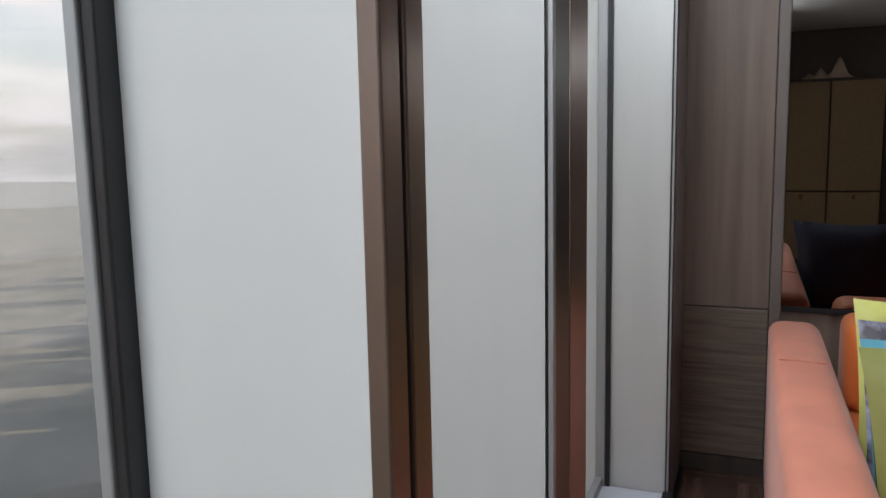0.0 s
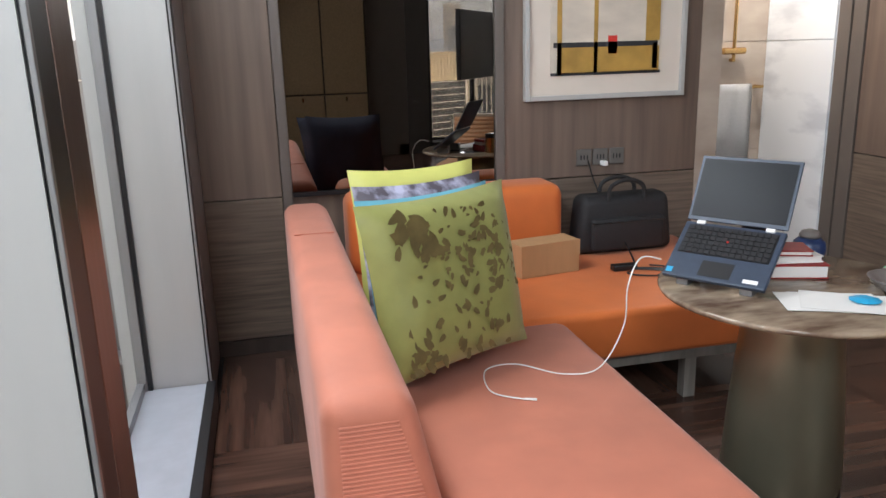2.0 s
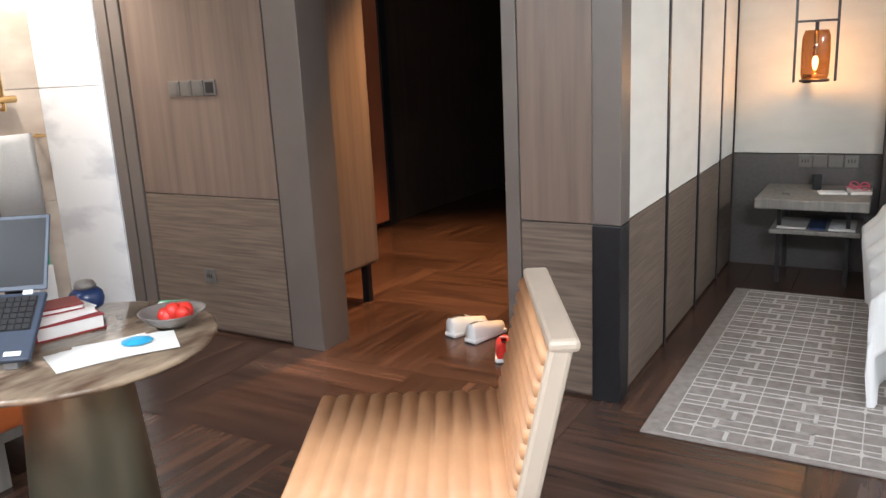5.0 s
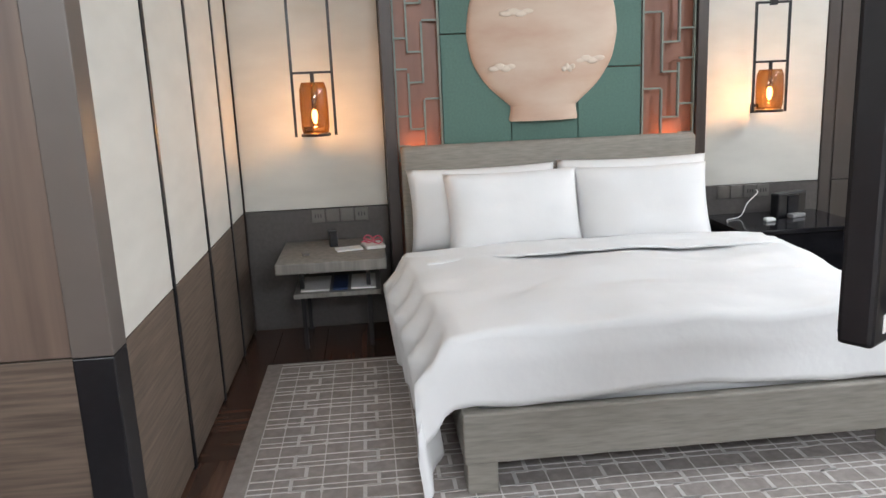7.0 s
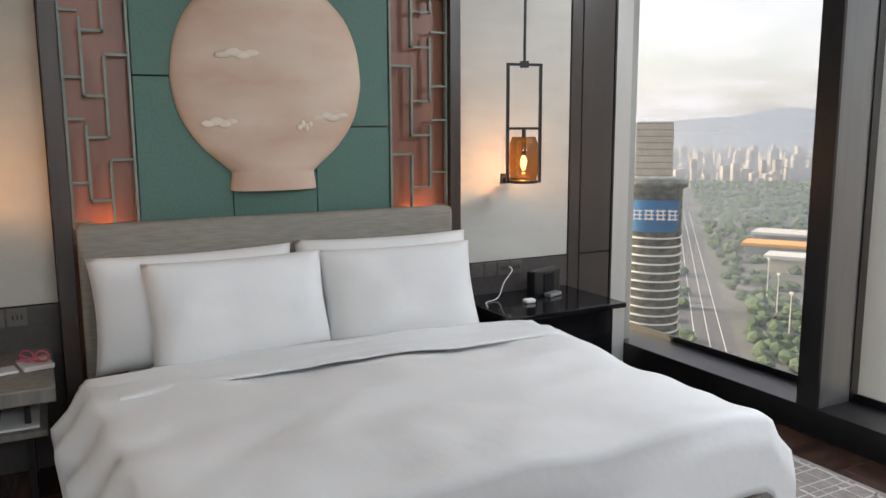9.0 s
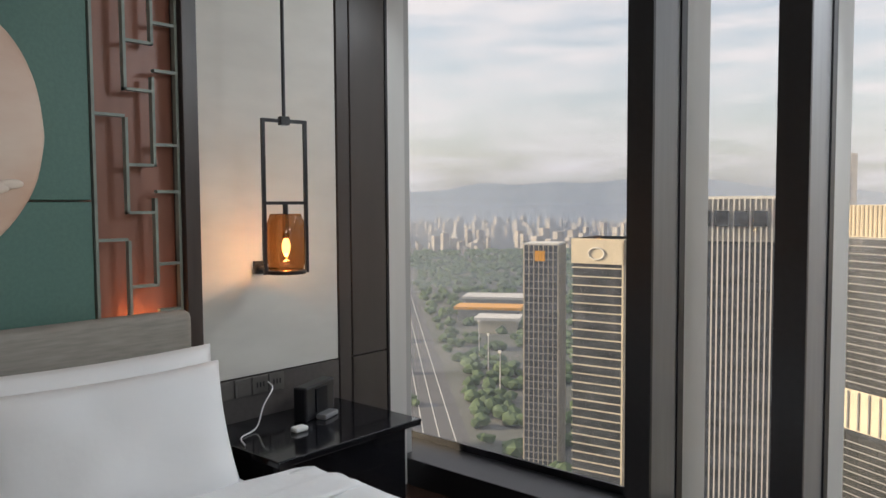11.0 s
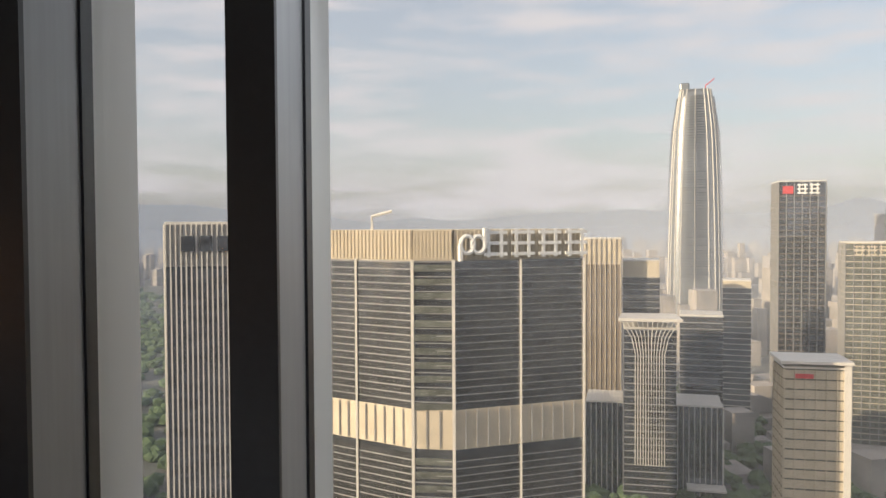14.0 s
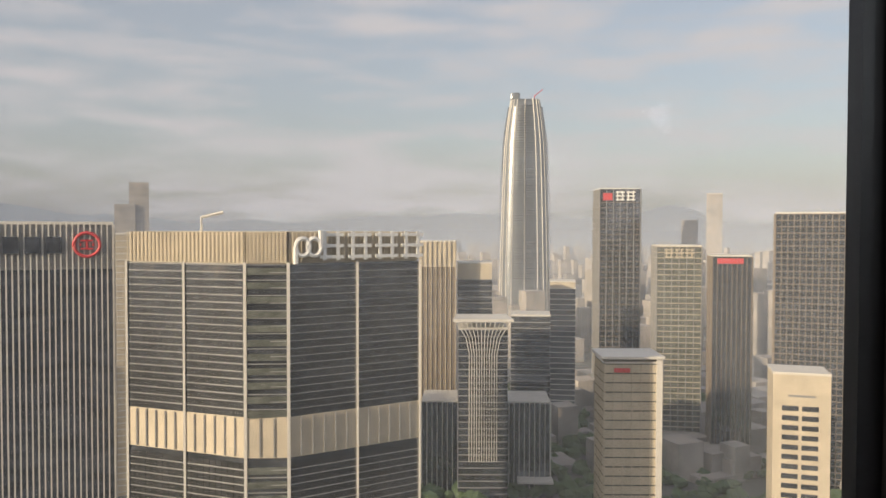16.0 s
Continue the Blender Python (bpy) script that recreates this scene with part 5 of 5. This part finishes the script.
for k in range(9):
    a = math.pi / 2 + (k - 4) * 0.3
    add_tube(bm, [(1.01 * 29.5 * (1 - 0.30 * u ** 2.0 - 0.26 * max(0, u - 0.82) ** 1.2 * 4) * math.copysign(abs(math.cos(a)) ** 0.55, math.cos(a)),
                   1.01 * 29.5 * (1 - 0.30 * u ** 2.0 - 0.26 * max(0, u - 0.82) ** 1.2 * 4) * abs(math.sin(a)) ** 0.55, hs_ * u) for u in [i / 20 for i in range(21)]], 0.7, 4)
tagged(part("ribs", bm, WHT, sp), kind="stuff")
bm = bmesh.new()
for k in range(70):
    u = 0.28 + 0.7 * k / 70
    s = 29.6 * (1 - 0.30 * u ** 2.0 - 0.26 * max(0, u - 0.82) ** 1.2 * 4)
    add_lathe(bm, [(s * 1.13, hs_ * u), (s * 1.13, hs_ * u + 0.5)], 24)
tagged(part("floor_bands", bm, GLB, sp), kind="stuff")
part("crown_peak", box(6, 17, -8, 8, hs_, hs_ + 9, 2), SPIREM, sp)
part("crane", tube([(-10, 0, hs_), (-11, 0, hs_ + 6), (-20, 0, hs_ + 13)], 0.6, 6), REDS, sp)

tower("far_slab", "pale yellow residential slab far behind", 114, -405, 10, 14, -1.7, 15, CREAM, 3.2, WHT)
tower("hazy_tower", "distant grey hazy twin tower", 392, -1449, 35, 30, 44, 15, FARM, 8, GREYF)
tower("hazy_tower", "distant taller grey twin tower", 370, -1460, 34, 30, 84, 14, FARM, 8, GREYF)
tower("striped_hotel", "hotel tower with white vertical stripes and crown", -48.6, -425, 19, 22, -6, -4, BROWNF, 3.6, None, CREAM, 2.6, CREAM, 14)
tower("dark_hotel_wing", "dark banded hotel wing beside striped tower", -40, -428, 10, 20, -25, -4, GLD, 3.2, GREYF)
tower("dark_office", "dark banded office tower with pale crown", -71, -434, 20, 22, -18.7, -8, GLD, 3.4, GREYF, None, 2, CREAM, 9)
ft = tower("flared_tower", "dark glass tower with flared white-ribbed top", -64.2, -372, 24.5, 22, -48.6, -8, GLD, 3.3, GREYF)
bm = bmesh.new()
hh = -48.6 - GZ
for i in range(12):
    x = (i - 5.5) * 1.25
    add_tube(bm, [(x, -11.3, 20), (x, -11.3, hh - 12), (x * 1.25, -11.8, hh - 4), (x * 1.95, -13.2, hh + 4)], 0.22, 4)
tagged(part("ribs", bm, WHT, ft), kind="stuff")
part("flared_cap", prism([Vector(p) for p in ((-15, -14, 0), (15, -14, 0), (13, 10, 0), (-13, 10, 0))], hh + 4, hh + 5.4), WHT, ft)
pod = tower("podium_hall", "white-finned hotel podium building below the towers", -68, -384, 66, 26, -88, -10, GLD, 4.5, None, WHT, 2.6)
part("canopy", box(16, 34, -22, -13, 8, 9), WHT, pod)
tower("dark_office", "dark banded rounded office tower", -99.5, -416, 22, 22, -47.5, -14, GLD, 3.3, GREYF)
tower("dark_office", "grey banded office tower with cream top", -142, -497, 17, 18, -34.5, -16, GLB, 3.6, WHT, None, 2, CREAM, 4)
hl = tower("glass_tower", "tall dark glass tower with lit sign on top", -205.6, -560, 31, 31, 31.8, -10, GLD, 4.1, BROWNF, GREYF, 5, GLD, 10)
sign(hl, 2, 8, Matrix.Translation((4, -16.2, 31.8 - GZ - 9)) @ pose(0, 0, 0, 90, 0, 0), LETTER)
part("sign_mark", box(-13, -6, -16.4, -16, 31.8 - GZ - 8.5, 31.8 - GZ - 3), REDS, hl, "red sign mark")
wr_ = tower("white_roof_office", "cream gridded office with overhanging white roof", -104.4, -278, 21, 17, -50, -8, CREAM, 3.6, GLG, CREAM, 3.2)
hw_ = -50 - GZ
part("roof_slab", box(-12, 12, -10.5, 10, hw_ + 2.0, hw_ + 3.0), WHT, wr_)
part("corner_pier", box(9.2, 11.4, -9.6, -7.6, 0, hw_ + 2), WHT, wr_)
part("name_sign", box(-7, -1, -9.5, -9.2, hw_ - 3.2, hw_ - 1.6), REDS, wr_)
gd = tower("gold_sign_tower", "green-grey apartment tower with gold rooftop sign", -195.6, -435, 26, 24, -9, -16, GLG, 3.4, CREAM, GREYF, 4.0)
sign(gd, 3, 6.0, Matrix.Translation((0, -12.6, -9 - GZ - 7)) @ pose(0, 0, 0, 90, 0, 0), CREAM)
dv = tower("ribbed_tower", "dark tower with vertical bronze ribs", -212.7, -404, 21, 20, -14, -20, GLD, 4, None, BROWNF, 2.4)
part("name_sign", box(-8, 6, -10.9, -10.5, -14 - GZ - 4, -14 - GZ - 1), REDS, dv)
tower("gridded_tower", "large brown gridded residential tower", -240, -358, 50, 24, 9.5, -30, GLD, 3.3, BROWNF, BROWNF, 2.9)
ho = tower("cream_hotel", "cream hotel tower with punched windows", -157, -251, 19, 16, -50.5, -24, CREAM, 3.5, None)
hh = -50.5 - GZ
bm = bmesh.new()
for r in range(22):
    for k in range(2):
        add_box(bm, -6.5 + k * 6.6, -1.0 + k * 6.6, -8.1, -7.9, hh - 13 - r * 3.5, hh - 11.2 - r * 3.5)
tagged(part("window_rows", bm, GLD, ho), kind="stuff")
part("lettering_bars", box(-4.5, 4.5, -8.2, -7.9, hh - 8, hh - 7.2), GREYF, ho, "grey sign lettering")
tower("hazy_tower", "distant slim hazy glass tower", -679, -1333, 28, 28, 66.7, -27, FARM, 9, GREYF)
tower("hazy_tower", "distant dark tower with slanted top", -511, -1082, 24, 20, 14.5, -25, FARM, 9, GREYF)

# towers towards the park
ta = tower("slim_tower", "slim dark tower with cream edge and orange sign", 221, -311, 17, 18, -19, 22, GLB, 3.6, GREYF, CREAM, 2.4)
part("sign_panel", box(-3, 2, -9.9, -9.2, -19 - GZ - 8, -19 - GZ - 3), ORS, ta, "square orange sign")
tb_ = tower("cream_tower", "cream stone tower with banded windows", 158, -257, 20, 24, -13, 8, GLD, 3.5, CREAM, None)
part("stone_side", box(10.2, 10.9, -12.6, 12.2, 0, -13 - GZ), CREAM, tb_)
part("cap", box(-10.5, 10.9, -12.6, 12.2, -13 - GZ - 9, -13 - GZ + 0.8), CREAM, tb_)
bm = bmesh.new()
add_tube(bm, [(3.2 * math.cos(a), -12.9, -13 - GZ - 5 + 2.3 * math.sin(a)) for a in [i * math.pi / 10 for i in range(21)]], 0.35, 6)
part("emblem", bm, WHT, tb_, "white oval emblem")
rt = thing("round_tower", "round glass tower with blue rooftop sign", "building", pose(247, -223, GZ))
hr = -18 - GZ
part("body", lathe([(11, 0), (11, hr - 4), (13, hr - 3), (13, hr), (8, hr + 1)], 40), GLG, rt, "", True)
bm = bmesh.new()
for k in range(30):
    add_lathe(bm, [(11.25, hr - 24 - k * 3.6), (11.25, hr - 23.3 - k * 3.6)], 32)
tagged(part("floor_bands", bm, WHT, rt), kind="stuff")
bm = bmesh.new()
av = math.atan2(223, -241)
for i in range(24):
    a0, a1 = av - 0.95 + i * 0.079, av - 0.95 + (i + 1) * 0.079
    q = [bm.verts.new((11.7 * math.cos(a), 11.7 * math.sin(a), z)) for a, z in ((a0, hr - 21), (a1, hr - 21), (a1, hr - 8), (a0, hr - 8))]
    bm.faces.new(q)
bmesh.ops.solidify(bm, geom=bm.faces[:], thickness=0.4)
part("sign_band", bm, BLS, rt, "blue sign band")
sign(rt, 4, 4.6, Matrix.Translation((12.6 * math.cos(av), 12.6 * math.sin(av), hr - 16)) @ pose(0, 0, 0, 90, 0, math.degrees(av) + 90), LETTER)
tower("cream_tower", "cream gridded office tower behind", 314, -284, 18, 18, 5.9, 47, CREAM, 3.4, BROWNF, CREAM, 2.2)

# road, verges, park and far quarter
roads = bmesh.new()
d_ = Vector((0.72, -0.69, 0))
nrm = Vector((0.69, 0.72, 0))
P0 = Vector((250, -275, GZ))


def strip(bm, P, Q, half, z):
    n_ = Vector((-(Q - P).y, (Q - P).x, 0)).normalized() * half
    bm.faces.new([bm.verts.new((p.x, p.y, z)) for p in (P - n_, Q - n_, Q + n_, P + n_)])


strip(roads, P0 - d_ * 300, P0 + d_ * 1200, 17, GZ + 0.05)
strip(roads, Vector((-330, -300, 0)), Vector((250, -470, 0)), 11, GZ + 0.06)
strip(roads, Vector((-140, -230, 0)), Vector((-170, -900, 0)), 12, GZ + 0.07)
tagged(link("road", roads, ROADM), "grey city roads between the towers", "road", kind="structure")
marks = bmesh.new()
for off in (-9, 0, 9):
    strip(marks, P0 - d_ * 200 + nrm * off, P0 + d_ * 1000 + nrm * off, 0.35, GZ + 0.12)
tagged(link("road_marking", marks, WHT), "white lane lines", "road marking", kind="structure")
random.seed(9)


def tree_clumps(name, label, spots, rmin, rmax):
    bm = bmesh.new()
    base = bmesh.new()
    bmesh.ops.create_icosphere(base, subdivisions=1, radius=1)
    bv = [v.co.copy() for v in base.verts]
    bf = [[v.index for v in f.verts] for f in base.faces]
    base.free()
    V_, F_ = [], []
    for x, y, z0 in spots:
        for k in range(3):
            r = random.uniform(rmin, rmax)
            cx, cy = x + random.uniform(-r, r), y + random.uniform(-r, r)
            o = len(V_)
            for v in bv:
                s = r * random.uniform(0.75, 1.25)
                V_.append((cx + v.x * s, cy + v.y * s, z0 + r * 0.7 + v.z * s * 0.8))
            F_ += [[i + o for i in f] for f in bf]
    me = bpy.data.meshes.new(name)
    me.from_pydata(V_, [], F_)
    me.materials.append(TREES)
    bm.free()
    return tagged(new(name, me), label, "trees", kind="stuff")


spots = []
for k in range(2600):
    s, o = random.uniform(-20, 1500), random.uniform(24, 520) * random.choice((1, 1, 1, -0.55))
    p = P0 + d_ * s + nrm * (-o if o > 0 else -o)
    spots.append((p.x, p.y, GZ + max(0, s - 500) * 0.02))
tree_clumps("park_woods", "dark green city park woods", spots, 3, 6)
spots = []
for k in range(1100):
    spots.append((random.uniform(-330, 90), random.uniform(-640, -245), GZ))
tree_clumps("street_trees", "street trees among the towers", spots, 2.5, 5)
for k, (x, y, w, dpt) in enumerate(((560, -700, 70, 30), (610, -790, 90, 40), (500, -640, 40, 26))):
    hb = thing("park_hall", "low pale hall with blue-white roof in the park", "building", pose(x, y, GZ, 0, 0, 30))
    part("body", box(-w / 2, w / 2, -dpt / 2, dpt / 2, 0, 14), CREAM if k == 2 else GREYF, hb)
    part("roof", box(-w / 2 - 4, w / 2 + 4, -dpt / 2 - 4, dpt / 2 + 4, 14, 17), WHT if k else ORS, hb)
for k in range(3):
    pl = thing("floodlight_mast", "white floodlight mast in the park", "mast", pose(330 + 50 * k, -420 - 50 * k, GZ))
    part("pole", lathe([(0.5, 0), (0.35, 32)], 8), WHT, pl)
    part("head", box(-1.2, 1.2, -0.6, 0.6, 32, 33.5), WHT, pl)

# joined far quarters
FV, FF = [], []
for k in range(6400):
    north = k >= 5200
    a = random.uniform(2.75, 4.0) if north else random.uniform(-1.35, 1.25)
    D = random.uniform(160, 1300) if north else random.uniform(430, 3600)
    x, y = 6 - math.sin(a) * D, -math.cos(a) * D
    if a < -0.40 and D < 1900:
        continue
    w = random.uniform(9, 26)
    h = random.choice((18, 25, 35, 50, 60, 75)) * random.uniform(0.7, 1.2)
    if north:
        h *= 1.7
    elif D < 760:
        h *= 0.3
    o = len(FV)
    c, s = math.cos(a * 0.6), math.sin(a * 0.6)
    for dz in (0, h):
        for u, v in ((-1, -1), (1, -1), (1, 1), (-1, 1)):
            FV.append((x + (u * c - v * s) * w / 2, y + (u * s + v * c) * w / 2, GZ + dz))
    FF += [[o + i for i in q] for q in ((0, 1, 5, 4), (1, 2, 6, 5), (2, 3, 7, 6), (3, 0, 4, 7), (4, 5, 6, 7))]
me = bpy.data.meshes.new("far_buildings")
me.from_pydata(FV, [], FF)
me.materials.append(FARM)
tagged(new("far_buildings", me), "pale distant apartment blocks", "buildings", kind="stuff")

# added thin scattering shells imitate morning haze over the city, thinner with height
def haze_sheet_mat(density):
    m = bpy.data.materials.new("haze_scatter_sheet")
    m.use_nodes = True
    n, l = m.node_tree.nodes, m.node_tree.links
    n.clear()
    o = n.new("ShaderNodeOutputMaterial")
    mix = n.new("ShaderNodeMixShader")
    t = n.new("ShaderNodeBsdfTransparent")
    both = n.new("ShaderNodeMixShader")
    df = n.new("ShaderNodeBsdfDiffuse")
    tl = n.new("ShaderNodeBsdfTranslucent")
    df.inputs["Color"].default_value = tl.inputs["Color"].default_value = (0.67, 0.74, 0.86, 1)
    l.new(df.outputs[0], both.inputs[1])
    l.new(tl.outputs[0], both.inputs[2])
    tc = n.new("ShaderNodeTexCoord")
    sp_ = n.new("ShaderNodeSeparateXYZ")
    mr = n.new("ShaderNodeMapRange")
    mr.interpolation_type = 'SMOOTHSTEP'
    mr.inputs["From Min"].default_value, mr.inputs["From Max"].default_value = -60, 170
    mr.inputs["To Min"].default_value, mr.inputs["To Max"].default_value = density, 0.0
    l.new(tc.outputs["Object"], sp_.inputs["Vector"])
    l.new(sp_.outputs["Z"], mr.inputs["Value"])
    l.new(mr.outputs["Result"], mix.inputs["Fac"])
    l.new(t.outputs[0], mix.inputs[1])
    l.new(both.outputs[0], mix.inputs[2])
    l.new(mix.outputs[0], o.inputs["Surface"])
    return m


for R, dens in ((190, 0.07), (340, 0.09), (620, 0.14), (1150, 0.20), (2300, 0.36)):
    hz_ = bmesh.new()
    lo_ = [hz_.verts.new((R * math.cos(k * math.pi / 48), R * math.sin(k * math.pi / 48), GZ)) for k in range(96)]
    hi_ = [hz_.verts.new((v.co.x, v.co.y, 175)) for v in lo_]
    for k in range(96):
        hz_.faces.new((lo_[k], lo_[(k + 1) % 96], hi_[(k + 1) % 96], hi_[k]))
    tagged(link("haze", hz_, haze_sheet_mat(dens)), "added translucent shell imitating pale morning haze", "haze", kind="structure")

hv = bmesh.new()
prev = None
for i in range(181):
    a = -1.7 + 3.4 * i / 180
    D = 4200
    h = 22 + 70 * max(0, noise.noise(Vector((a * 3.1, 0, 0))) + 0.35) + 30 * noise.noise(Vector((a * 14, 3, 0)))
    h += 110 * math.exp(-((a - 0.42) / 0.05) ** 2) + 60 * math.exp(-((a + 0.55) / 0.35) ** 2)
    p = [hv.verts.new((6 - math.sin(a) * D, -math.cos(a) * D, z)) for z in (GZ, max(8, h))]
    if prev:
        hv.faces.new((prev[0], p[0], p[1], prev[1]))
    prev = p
tagged(link("backdrop", hv, HILLM), "blue-grey horizon hills with haze put into their glow", "hills", kind="structure")

# ---- floor planks ----
random.seed(3)
shapes = {}


def plank(w, l):
    key = (round(w, 3), round(l, 3))
    if key not in shapes:
        bm = box(0.0015, w - 0.0015, 0.0015, l - 0.0015, -0.02, 0.0, 0.0)
        me = bpy.data.meshes.new("plank")
        bm.to_mesh(me)
        bm.free()
        me.materials.append(FLOORW)
        shapes[key] = me
    return shapes[key]


floor_ob = bpy.data.objects["floor"]
# boards laid in panels whose direction alternates
cell = 0.9
for i in range(12):
    for j in range(9):
        x, y = 2.82 + i * cell, 0.0 + j * cell
        if (x > 6.7 and y > 4.2 and x > 11) or x + cell > 13.5 or y + cell > 8.3:
            continue
        for k in range(3):
            ob = new("plank", plank(0.3, cell))
            ob.parent = floor_ob
            if (i + j) % 2:
                ob.matrix_local = Matrix.Translation((x + k * 0.3, y, 0))
            else:
                ob.matrix_local = Matrix.Translation((x + cell, y + k * 0.3, 0)) @ pose(0, 0, 0, 0, 0, 90)
